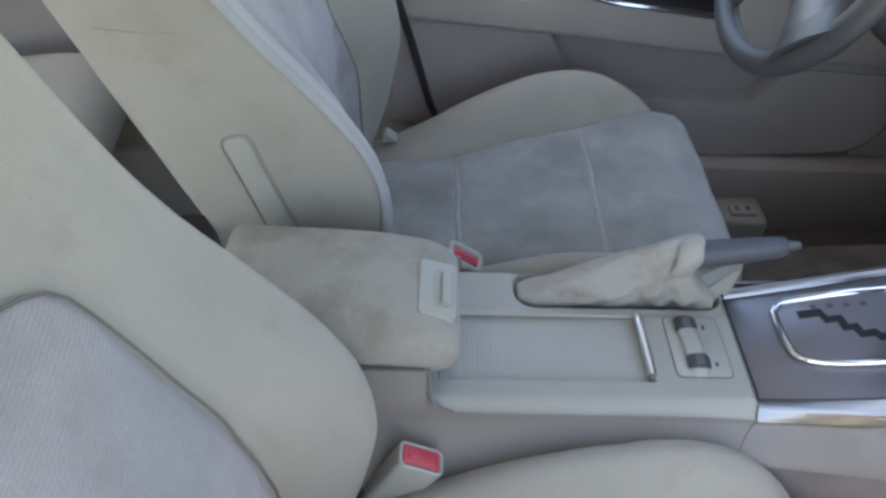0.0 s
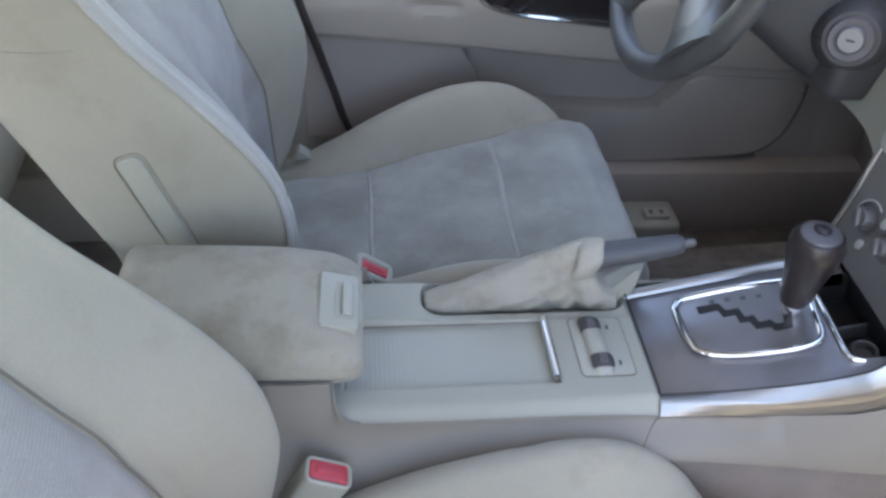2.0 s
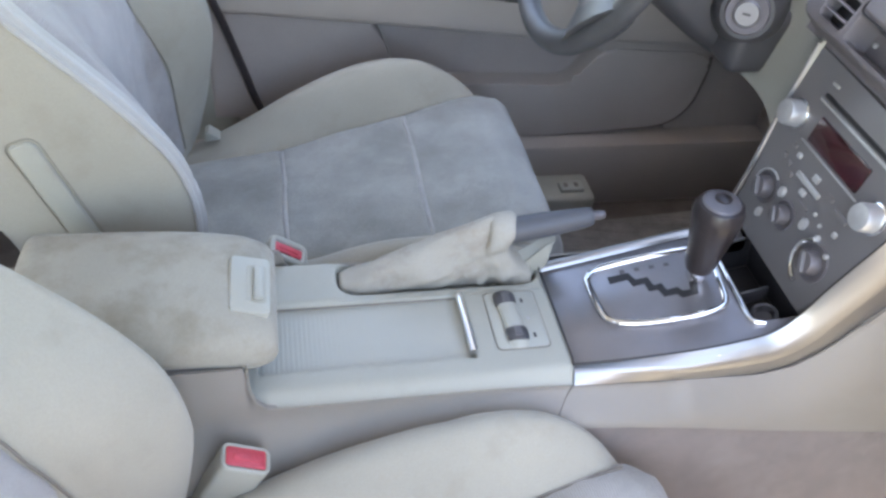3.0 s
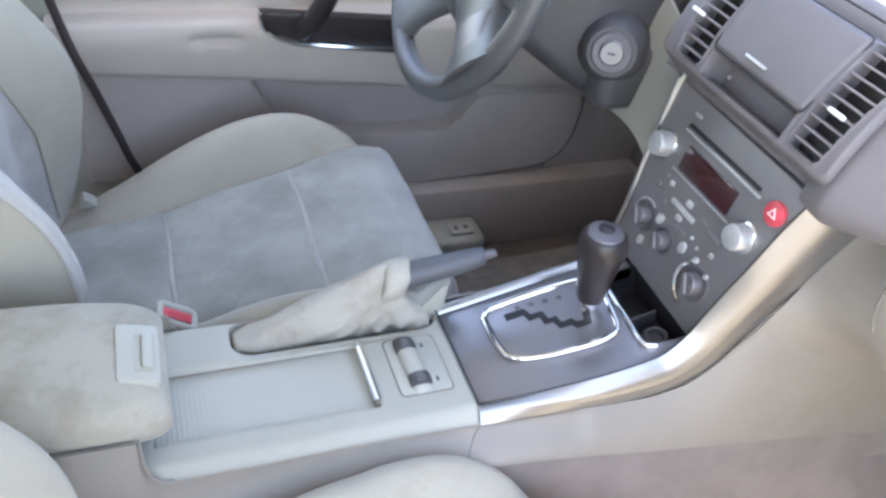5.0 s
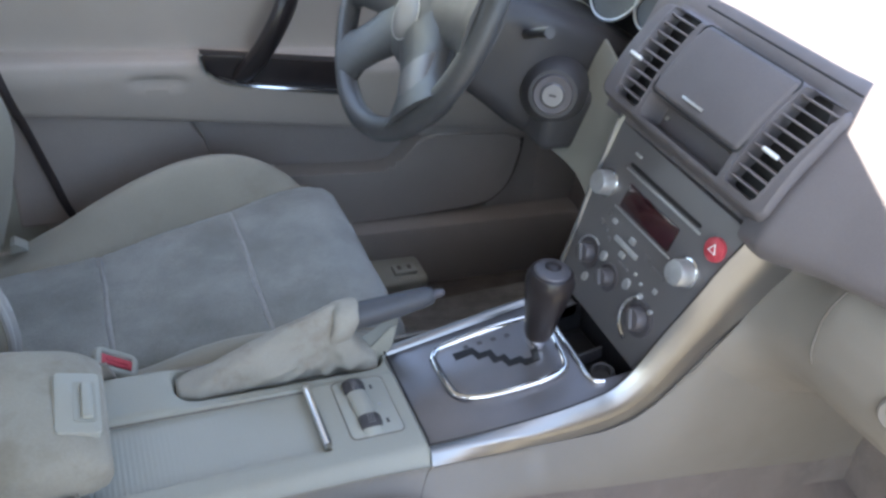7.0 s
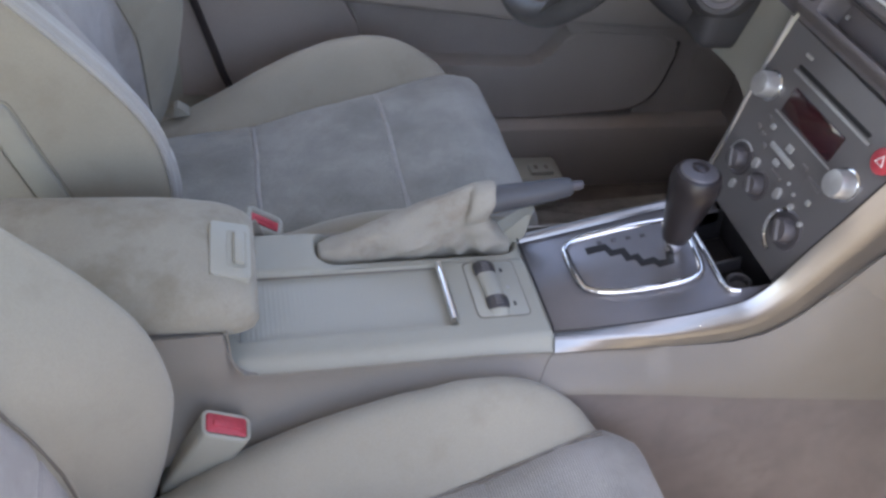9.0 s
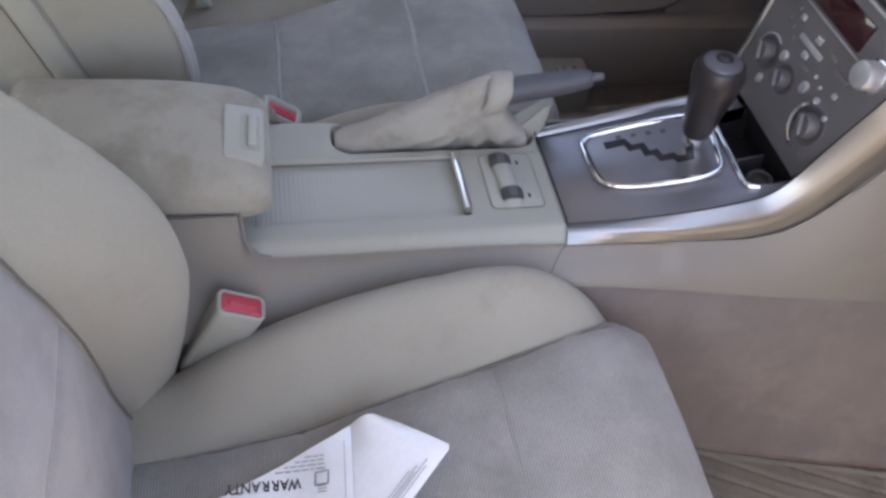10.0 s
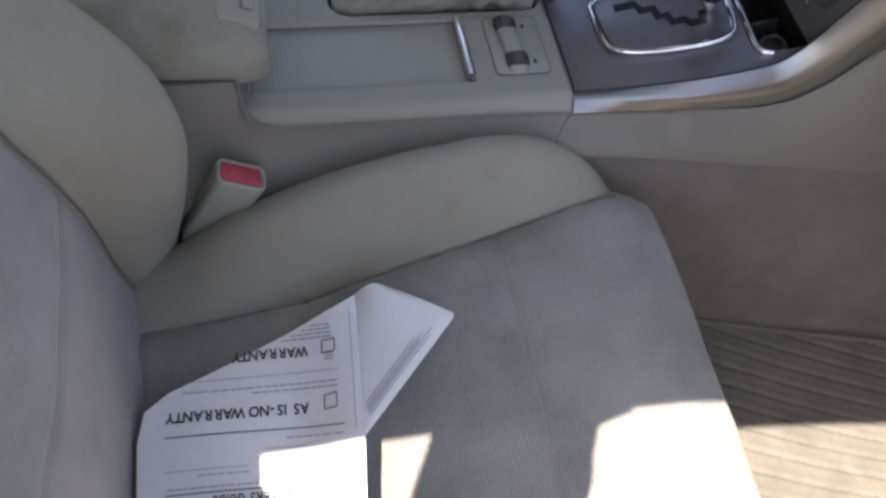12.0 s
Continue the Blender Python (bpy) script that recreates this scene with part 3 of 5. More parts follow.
        return ip(abs(v), [0, 0.06, 0.112, 0.14, 0.178, 0.208, 0.222, 0.232], [xc - 0.004, xc - 0.004, xc - 0.003, xc + 0.30 * (xk - xc), xc + 0.72 * (xk - xc), xk - 0.004, xk, xk - 0.010])
    def panel_h(z):
        return panel_w(z) * (1 if z < 0.735 else 1 - 0.42 * ((z - 0.735) / 0.043) ** 2.4)
    if inner > 0:
        rows = []
        for z in np.linspace(0.275, 0.778, 66):
            h = panel_h(z)
            rows.append([(back_cs(z) + 0.007 * (1 - v * v) - 0.004 * abs(v) ** 16 + 0.003 * noise.noise((v * 2, z * 10, seed)) + 0.002 - 0.004 * math.exp(-((z - 0.50) / 0.005) ** 2), v * h, z) for v in np.linspace(-1, 1, 31)])
        part("back_panel", put(sheet(rows, 0.008)), BACK_CLOTH, back, "grey ribbed cloth")
        side = [(panel_h(z), z) for z in np.linspace(0.29, 0.778, 44)] + [(0.04, 0.7795), (0, 0.780)]
        loop = side + [(-v, z) for v, z in side[-2::-1]]
        part("welt", put(tube([(back_cs(z) + 0.0030, v, z) for v, z in loop], 0.0014, 6)), WELT, back, "dark sewn edge")
    else:
        def skin(va, vb, mat, label, lift, z1):
            smooth_x = lambda v, z: sum(front_x(v + d, z) for d in (-0.012, -0.006, 0, 0.006, 0.012)) / 5
            rows = []
            for z in np.linspace(0.285, z1, 70):
                v0, v1 = va(z), vb(z)
                edge = lambda q: 0.004 * (abs(2 * q - 1) ** 12)
                rows.append([(max(smooth_x(v0 + (v1 - v0) * q, z), front_x(v0 + (v1 - v0) * q, z) + 0.001) + lift - edge(q) + 0.002 * noise.noise((q * 3, z * 10, seed)) - 0.004 * math.exp(-((z - 0.50 - 0.03 * q) / 0.006) ** 2), v0 + (v1 - v0) * q, z) for q in np.linspace(0, 1, 34)])
            return part("back_panel", put(sheet(rows, 0.008)), mat, back, label)
        far = lambda z: ip(z, [0.30, 0.45, 0.66, 0.97], [0.150, 0.138, 0.088, 0.075])
        skin(lambda z: -0.196, far, BACK_CLOTH, "grey ribbed cloth", 0.0035, 0.97)
        # crest strip, its skylight painted in as a paler cloth
        skin(lambda z: -0.230, lambda z: -0.196, SKYLIT_CLOTH, "cloth edge coloured pale for skylight on the crest", 0.0030, 0.97)
        part("welt", put(tube([(front_x(far(z), z) + 0.003, far(z), z) for z in np.linspace(0.29, 0.97, 50)], 0.0012, 6)), SOFT_SEAM, back, "dark sewn edge")
    if inner < 0:
        part("piping", put(tube([(back_crs(z) - 0.004, -0.2305, z) for z in np.linspace(0.33, 0.97, 60)], 0.0040, 8)), SKYLIT_CLOTH, back, "corded edge")
    # raised hinge cover on the side towards the console
    o, d = Vector((-0.143, inner * 0.2365, 0.585)), Vector((0.045, 0, -0.14))
    side_m = Matrix((d.normalized(), Vector((d.z, 0, -d.x)).normalized() * 1.0, Vector((0, inner, 0)))).transposed().to_4x4()
    side_m.translation = o
    cover = part("hinge_cover", put(slab(rrect(0.15, 0.030, 0.010, 4, 0.075, 0), -0.012, 0.0045, side_m, 0.003, 3)), BEIGE, back, "beige plastic hinge cover")
    ring = [side_m @ Vector((a, b, 0.001)) for a, b in rrect(0.156, 0.036, 0.012, 4, 0.075, 0)]
    part("welt", put(tube(ring, 0.0006, 6, True)), SOFT_SEAM, back)
    lo, hi = -0.262, -0.15
    pts = [(x, inner * (0.2375 - 0.4 * max(0, x + 0.17) ** 1), 0.712 - 0.004 * math.sin((x - lo) / (hi - lo) * math.pi)) for x in np.linspace(lo, hi, 14)]
    part("seam", put(tube(pts, 0.0005, 5)), BEIGE_CLOTH, back)
    if inner < 0:
        part("hinge_cap", put(loft([[(-0.004, v, 0.284), (0.022, v, 0.288), (0.018, v, 0.293), (0.004, v, 0.303), (-0.002, v, 0.299)] for v in (0.176, 0.196, 0.199)])), PALE, s, "pale plastic hinge cap")
    return s


seat(-0.368, 1, "beige and grey cloth front passenger seat, worn", 0.003)
seat(0.368, -1, "beige and grey cloth driver seat with faded marks", 0.006)


def buckle(at, tilt, lean, label, deep=0.0195):
    """Seat-belt buckle on its stalk, release button uppermost."""
    b = thing("belt_buckle", (at[0], at[1], 0.2), label, "seat belt buckle", "seat belt buckles")
    m = Matrix.Translation(at) @ pose(0, 0, 0, lean, tilt, 0)
    shell = []
    for h, w, d in ((-0.125, 0.038, 0.020), (-0.11, 0.046, 0.026), (-0.03, 0.048, 0.028), (-0.004, 0.049, 0.029), (0.0, 0.047, 0.027)):
        shell.append([(x, y, h) for x, y in rrect(w, d, 0.006, 4)])
    bm = loft(shell)
    bm.transform(m)
    part("case", bm, BEIGE, b, "pale beige plastic case")
    part("rim", tube([m @ Vector((x, y, 0.001)) for x, y in rrect(0.046, 0.0255, 0.006, 4)], 0.0024 + 0.3 * (0.0195 - deep), 8, True), PALE, b)
    part("button", slab(rrect(0.0415, deep + 0.002, 0.003, 4, 0, 0.001), -0.004, 0.0032, m, 0.0018, 3), RED, b, "red release button")
    part("bar", slab(rrect(0.028, deep * 0.42, 0.0015, 3, 0, 0.001), 0.0025, 0.0046, m, 0.0012), RED, b)
    part("slot", slab(rrect(0.039, 0.0022, 0.001, 2, 0, -deep * 0.52), -0.003, 0.0018, m), BLACK, b)
    part("stalk", tube([m @ Vector((0, 0, z)) for z in (-0.12, -0.17, -0.24)], 0.014, 8, flat=0.5), RUBBER, b)
    return b


buckle((0.067, -0.145, 0.394), 26, 2, "pale seat-belt buckle with red button beside the passenger seat")
buckle((0.120, 0.150, 0.394), 34, 9, "pale seat-belt buckle with red button beside the driver seat", 0.012)

# rear bench
rb = thing("rear_bench", (-0.8, 0, 0), "beige cloth rear bench behind the front seats", "rear seat")
rings = []
for y in np.linspace(-0.70, 0.70, 40):
    dip = 0.012 * math.cos(y * 9)
    k = min(1, (0.70 - abs(y)) / 0.04 + 0.4)
    prof = [(-0.62, 0.06), (-0.57, 0.19), (-0.475, 0.245), (-0.455, 0.29), (-0.475, 0.335), (-0.53, 0.36), (-0.66, 0.345), (-0.85, 0.30), (-0.98, 0.28), (-0.98, 0.06)]
    rings.append([(p.x, y, 0.06 + (p.y - 0.06 + dip * (p.y > 0.2)) * k) for p in spline([(a, b, 0) for a, b in prof], 4, True)])
part("seat_cushion", loft(rings), BEIGE_CLOTH, rb)
rings = []
for y in np.linspace(-0.70, 0.70, 30):
    dip = 0.015 * math.cos(y * 9)
    prof = [(-0.93 + dip, 0.26), (-0.97 + dip, 0.5), (-1.06 + dip, 0.80), (-1.12, 0.90), (-1.22, 0.88), (-1.22, 0.24), (-1.0, 0.22)]
    rings.append([(p.x, y, p.y) for p in spline([(a, b, 0) for a, b in prof], 4, True)])
part("backrest", loft(rings), BEIGE_CLOTH, rb)

# ---- centre console ----
con = thing("centre_console", (0.3, 0, 0.3), "beige plastic centre console with metallic shifter surround", "centre console")
def bot_z(x):
    return ip(x, [-0.3, 0.20, 0.36, 0.43, 0.49, 0.57, 0.65, 0.73, 0.88, 1.02, 1.12], [0.32, 0.33, 0.372, 0.376, 0.367, 0.353, 0.337, 0.324, 0.297, 0.264, 0.245])
def top_z(x):
    return ip(x, [-0.3, 0.070, 0.076, 0.082, 0.090, 0.105, 0.33, 0.414, 0.489, 0.572, 0.642, 0.678, 0.709, 0.7305, 0.75, 1.0], [0.464, 0.464, 0.440, 0.426, 0.4175, 0.4125, 0.4115, 0.4055, 0.406, 0.399, 0.400, 0.412, 0.4394, 0.4847, 0.515, 0.515])
def wall_y(x):
    return ip(x, [0.42, 0.55, 0.642, 0.709, 0.7305, 0.7496, 0.80, 0.86], [0.1012, 0.1055, 0.1075, 0.1108, 0.1148, 0.1195, 0.128, 0.133])
# side walls down to the carpet
for sg in (-1, 1):
    rows = []
    for x in np.concatenate((np.linspace(-0.30, 0.06, 14), np.linspace(0.065, 0.11, 19), np.linspace(0.12, 1.12, 80))):
        zt, zb = (top_z(x) if sg < 0 or x > 0.11 else 0.440) + 0.004, bot_z(x)
        flare = 0.004 * step(0.5, 0.8, x)
        row = []
        for k in np.linspace(0, 1, 13):
            z = zt + (zb - zt) * k
            zr = zt if x > 0.55 else min(zt, 0.4165)
            q = min(1.0, max(0.0, (zr - z) / (zr - zb)))
            y = wall_y(x) + max(0.004, 0.1345 + flare - wall_y(x)) * (math.sin(q * math.pi / 2) if x > 0.55 else 0.5 - 0.5 * math.cos(q * math.pi) ) 
            y -= 0.013 * step(0.415, 0.475, z) * step(0.080, 0.072, x)
            row.append((x, sg * y, z))
        rows.append(row)
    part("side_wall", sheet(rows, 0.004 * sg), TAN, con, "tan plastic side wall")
part("floor_pan", rbox((0.12, 0, 0.385), (0.85, 0.19, 0.02), 0), DARK, con)
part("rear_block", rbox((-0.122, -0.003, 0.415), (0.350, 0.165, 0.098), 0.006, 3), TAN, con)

# top deck with the recess of the roller shutter and the slot of the parking brake
def deck(x, y):
    z = 0.426
    z -= 0.0105 * inside(x, y, 0.20, -0.0195, 0.235, 0.096, 0.004, 0.003)
    z -= 0.022 * inside(x, y, 0.295, 0.067, 0.245, 0.056, 0.022, 0.005)
    z -= ip(x, [0.05, 0.33, 0.415], [0.008, 0.008, 0.015]) * step(0.080, 0.104, -y) ** 2 + 0.030 * step(0.085, 0.105, y) ** 2
    z -= 0.002 * step(0.025, 0.032, y) * step(0.16, 0.20, x) - 0.0025 * step(0.0275, 0.034, y) * step(0.20, 0.16, x)
    return z - 0.004 * step(0.4165, 0.421, x)
part("deck", relief(0.045, 0.421, -0.1045, 0.104, 0.0016, deck, base=0.395), BEIGE, con, "beige console deck", 50)
part("groove", tube(spline([(0.0735, -0.0885, 0.470), (0.0752, -0.099, 0.455), (0.0778, -0.1062, 0.440), (0.084, -0.1068, 0.4285), (0.095, -0.106, 0.4200), (0.15, -0.1052, 0.4172), (0.30, -0.1052, 0.4168), (0.36, -0.1052, 0.4150), (0.418, -0.1055, 0.4105)], 8), 0.0009, 5), SOFT_SEAM, con)
part("groove", tube([(0.418 - 0.030 * k, -0.1056 - 0.030 * (0.5 - 0.5 * math.cos(math.pi * k)), 0.4105 - 0.031 * k) for k in np.linspace(0, 1, 9)], 0.0008, 5), WELT, con)
# ribbed roller shutter and its bright pull rod
def shutter_z(x, y):
    rib = 0.0006 * abs(math.sin((x - 0.1) * math.pi / 0.0052)) ** 0.6 * step(0.20, 0.11, x) + 0.0001 * abs(math.sin((x - 0.1) * math.pi / 0.0052))
    return 0.4175 + rib
part("shutter", relief(0.086, 0.310, -0.065, 0.026, 0.0013, shutter_z, base=0.412), PALE, con, "ribbed pale roller shutter", 60)
part("pull_rod", join(tube([(0.3125, 0.026, 0.4275), (0.3135, -0.0615, 0.4275)], 0.0052, 12), rbox((0.313, -0.018, 0.4225), (0.006, 0.088, 0.008), 0.001)), CHROME, con, "chrome pull rod")
# the far tube is thick and dark in place of the ledge's shadow line
for y in (-0.0667, 0.0275):
    part("groove", tube([(0.088, y, 0.4195), (0.20, y, 0.4192), (0.312, y, 0.4192)], 0.0020 if y > 0 else 0.0006, 5), WELT if y > 0 else SOFT_SEAM, con)
# heated-seat switch plate
sp = part("switch_plate", slab([(p[0], p[1]) for p in rrect(0.060, 0.085, 0.006, 5, 0.3715, -0.018)], 0.422, 0.4272, None, 0.0008), PALE, con, "pale switch plate")
part("groove", tube([(a, b, 0.4266) for a, b in rrect(0.0612, 0.0862, 0.0065, 5, 0.3715, -0.018)], 0.0007, 5, True), WELT, sp)
part("rocker", tube([(0.3635 + 0.004 * k, 0.022 - 0.080 * k, 0.4235 + 0.0075 * math.sin(k * math.pi) ** 0.5) for k in np.linspace(0, 1, 21)], 0.0112, 14, flat=0.5, up=(0, 0, 1)), PALE, sp, "pale barrel between the thumbwheels")
for y0, x0 in ((0.0105, 0.364), (-0.0425, 0.3667)):
    tw = part("thumbwheel", tube([(x0, y0 + d, 0.4278 + 0.0030 * math.cos(d / 0.010 * 1.4)) for d in np.linspace(-0.0085, 0.0085, 9)], [0.0118, 0.0124, 0.0127, 0.0128, 0.0128, 0.0128, 0.0127, 0.0124, 0.0118], 16, flat=0.5, up=(0, 0, 1)), DARK, sp, "dark ribbed thumbwheel")
    for d in (-0.006, -0.003, 0.0, 0.003, 0.006):
        part("rib", rbox((x0, y0 + d, 0.4341 + 0.0030 * math.cos(d / 0.010 * 1.4)), (0.009, 0.0011, 0.0012), 0.0003, 1), STACK_GREY, tw)
    part("mark", rbox((x0 + 0.0205, y0 - 0.001, 0.4275), (0.003, 0.006, 0.0010), 0.0003), DARK, sp)
part("mark", rbox((0.386, -0.018, 0.4275), (0.003, 0.003, 0.0010), 0.0003), INK_PALE, sp)

# shifter plate rising towards the dashboard
PM = plane_frame((0.42, 0, 0.412), 13)
outline = [(-0.069, 0.0015), (0.082, 0.0015), (0.091, 0.07), (0.098, 0.14), (0.100, 0.20), (0.096, 0.262), (0.081, 0.262), (0.081, 0.224), (0.075, 0.2125), (-0.046, 0.2165), (-0.046, 0.262), (-0.074, 0.262), (-0.0725, 0.20), (-0.070, 0.10)]
part("shifter_plate", slab(outline, -0.02, 0.0, PM, 0.002), METAL_PLATE, con, "dark grey metallic plate")
# satin strip sweeping from the console up beside the stack
top_e = [(0.422, -0.083, 0.417), (0.485, -0.0905, 0.428), (0.555, -0.098, 0.4435), (0.610, -0.0995, 0.4555), (0.642, -0.0985, 0.465), (0.664, -0.0975, 0.489), (0.676, -0.0985, 0.520), (0.6855, -0.1035, 0.556), (0.694, -0.112, 0.5985), (0.703, -0.120, 0.645), (0.7095, -0.128, 0.679), (0.716, -0.135, 0.708)]
bot_e = [(0.418, -0.106, 0.411), (0.489, -0.108, 0.410), (0.572, -0.108, 0.403), (0.642, -0.108, 0.404), (0.678, -0.109, 0.416), (0.709, -0.111, 0.4434), (0.7305, -0.115, 0.4887), (0.7496, -0.120, 0.5336), (0.767, -0.127, 0.5743), (0.7795, -0.135, 0.6189), (0.7876, -0.143, 0.6522), (0.795, -0.150, 0.685)]
a, b = spline(top_e, 7), spline(bot_e, 7)
rows = []
for i, (p, q) in enumerate(zip(a, b)):
    along = (a[min(i + 1, len(a) - 1)] - a[max(i - 1, 0)]) + (b[min(i + 1, len(a) - 1)] - b[max(i - 1, 0)])
    out = (q - p).cross(along).normalized()
    if out.dot(Vector((-0.4, -0.6, 0.6))) < 0:
        out = -out
    wide = (q - p).length
    rows.append([p.lerp(q, float(k)) + out * min(0.011, wide * 0.30) * ip(k, [0, 0.10, 0.28, 0.38, 0.50, 0.80, 1], [0.02, 0.45, 0.93, 1.0, 0.93, 0.45, 0]) for k in np.linspace(0, 1, 21)])
part("side_strip", sheet(rows, 0.004), METAL_STRIP, con, "satin aluminium side strip", 60)
part("groove", tube(spline([(x, y - 0.0008, z - 0.0006) for x, y, z in bot_e[:6]], 6), 0.0006, 5), WELT, con)
part("groove", tube(spline([(x - 0.0005, y + 0.001, z + 0.0008) for x, y, z in top_e], 6), 0.0008, 5), BLACK, con)
# bright edge and falling side towards the driver
edge = [(-0.0695, 0.002), (-0.070, 0.06), (-0.071, 0.12), (-0.0725, 0.18), (-0.074, 0.262)]
rows = [[PM @ Vector((x + dx, u, h)) for dx, h in ((0.0015, 0.0), (0.0, 0.0022), (-0.0025, 0.0036), (-0.0055, 0.0034), (-0.008, 0.001), (-0.0095, -0.006), (-0.0125, -0.03), (-0.02, -0.09))] for x, u, _ in spline([(x, u, 0) for x, u in edge], 5)]
part("side_strip", sheet(rows, -0.003), METAL_STRIP, con, "bright edge of the shifter plate", 50)
part("groove", tube([(0.4205, y, 0.4265 - 0.020 * step(0.078, 0.105, abs(y))) for y in np.linspace(-0.104, 0.075, 30)], 0.0012, 5), BLACK, con)
# open pocket between the plate and the stack
pocket = part("pocket", join(rbox((0.0175, 0.24, -0.052), (0.127, 0.06, 0.004), 0.001, 1, PM), rbox((-0.048, 0.24, -0.026), (0.004, 0.06, 0.05), 0.001, 1, PM), rbox((0.083, 0.243, -0.026), (0.004, 0.05, 0.05), 0.001, 1, PM), rbox((0.0175, 0.212, -0.028), (0.127, 0.004, 0.05), 0.001, 1, PM), rbox((0.0175, 0.272, -0.020), (0.15, 0.004, 0.065), 0.001, 1, PM)), BLACK, con, "dark open storage pocket")
part("rim", tube(spline([PM @ Vector(p) for p in ((-0.047, 0.2165, 0.002), (-0.02, 0.2155, 0.002), (0.03, 0.2135, 0.002), (0.068, 0.2115, 0.002), (0.079, 0.215, 0.002), (0.083, 0.225, 0.001))], 6), 0.0034, 10), CHROME, pocket, "chrome pocket rim")
socket = part("socket", lathe([(0.0155, -0.05), (0.0155, -0.020), (0.014, -0.018), (0.0115, -0.019), (0.0105, -0.028), (0.004, -0.029)], PM @ Matrix.Translation((0.055, 0.241, 0)), 26), DARK, pocket, "round power socket")
part("divider", rbox((0.014, 0.241, -0.036), (0.004, 0.05, 0.022), 0.001, 1, PM), DARK, pocket)
# chrome ring of the selector gate
ring = [(-0.026, 0.055), (0.020, 0.0575), (0.036, 0.068), (0.047, 0.10), (0.0525, 0.15), (0.0515, 0.180), (0.043, 0.196), (0.010, 0.203), (-0.034, 0.209), (-0.045, 0.200), (-0.0495, 0.16), (-0.0495, 0.10), (-0.0465, 0.070), (-0.038, 0.058)]
gate_pts = spline([(a, b, 0) for a, b in ring], 5, True)
gate = part("selector_gate", slab([(p.x, p.y) for p in gate_pts], -0.001, 0.003, PM, 0.001), METAL_PLATE, con, "grey metallic selector gate")
part("chrome_ring", tube([PM @ Vector((p.x, p.y, 0.0035)) for p in gate_pts], 0.0047, 12, True, flat=0.8), CHROME, gate, "chrome surround")
# stepped gate slot
legs = [(-0.026, 0.080), (-0.026, 0.104), (-0.014, 0.108), (-0.014, 0.122), (0.0, 0.124), (0.0, 0.134), (0.012, 0.137), (0.012, 0.151), (0.019, 0.155), (0.019, 0.169), (0.003, 0.174), (0.003, 0.184)]
def side_of(sign, w=0.0054):
    """The stepped path set off to one side."""
    out = []
    for i, p in enumerate(legs):
        a, b = Vector(legs[max(i - 1, 0)]), Vector(legs[min(i + 1, len(legs) - 1)])
        d = (b - a).normalized()
        out.append((p[0] + sign * w * -d.y, p[1] + sign * w * d.x))
    return out
part("gate_slot", slab(side_of(1) + side_of(-1)[::-1], 0.002, 0.0038, PM), BLACK, gate, "dark stepped slot")
for k in range(4):
    part("mark", rbox((-0.0355 + 0.0015 * k, 0.100 + 0.018 * k, 0.0034), (0.0055, 0.0065, 0.0011), 0.0004, 1, PM), STACK_DARK, gate, "dark position mark")
# the lever
sl = thing("shift_lever", (0.584, 0.0, 0.45), "glossy dark brown shift knob with chrome collar in its gate", "gear lever")
axis = Vector((0.585, 0.0, 0.60)) - Vector((0.592, 0.0, 0.45))
LM = Matrix.Translation((0.592, 0.0, 0.45)) @ axis.to_track_quat("Z", "Y").to_matrix().to_4x4()
part("shaft", lathe([(0.006, -0.03), (0.006, 0.026)], LM, 16), CHROME, sl, "chrome shaft")
part("collar", lathe([(0.010, 0.006), (0.0125, 0.012), (0.013, 0.026), (0.011, 0.030)], LM, 20), CHROME, sl, "chrome collar")
knob = part("knob", lathe([(0.009, 0.022), (0.0155, 0.024), (0.0185, 0.034), (0.0205, 0.052), (0.0240, 0.074), (0.0275, 0.094), (0.0290, 0.106), (0.0284, 0.114), (0.025, 0.121), (0.016, 0.1245), (0.005, 0.1255)], LM, 32), GLOSS, sl, "glossy dark brown knob")
part("cap", lathe([(0.021, -0.004), (0.0215, 0.0), (0.020, 0.0022), (0.012, 0.0034), (0.004, 0.0036)], LM @ Matrix.Translation((0.0, 0.0, 0.1222)), 28), STACK_DARK, knob, "grey knob cap")
part("button", lathe([(0.0095, 0.0), (0.0095, 0.0022), (0.008, 0.0034), (0.003, 0.0038)], LM @ Matrix.Translation((-0.003, 0.002, 0.1245)), 22), GLOSS, knob, "dark round button")

# armrest lid with its catch
arm = thing("armrest", (-0.05, 0, 0.46), "stained beige cloth armrest on the console", "armrest")
rings = []
for x in np.linspace(-0.145, 0.105, 50):
    e = min(1, max(0, 0.105 - x) / 0.045)
    r = math.sqrt(max(0.0, 1 - (1 - e) ** 2)) if e < 1 else 1
    e2 = min(1, max(0, x + 0.145) / 0.02)
    r = r * 0.62 + 0.38 if x > 0 else 0.55 + 0.45 * math.sqrt(max(0, 1 - (1 - e2) ** 2))
    zt = ip(x, [-0.215, -0.12, 0.03, 0.105], [0.527, 0.529, 0.525, 0.512])
    zb = ip(x, [-0.2, 0.0, 0.105], [0.452, 0.448, 0.430])
    zm, hz, hy = 0.5 * (zt + zb), 0.5 * (zt - zb), ip(x, [-0.2, 0.1], [0.088, 0.080])
    ring = []
    for t in np.linspace(0, 2 * math.pi, 48, endpoint=False):
        c, q = math.cos(t), math.sin(t)
        n = 2.7
        k = (abs(c) ** n + abs(q) ** n) ** (-1 / n)
        ring.append((x, -0.006 + hy * k * c * (0.75 + 0.25 * r), zm + hz * k * q * r + 0.0012 * noise.noise((x * 20, t * 2, 2.0))))
    rings.append(ring)
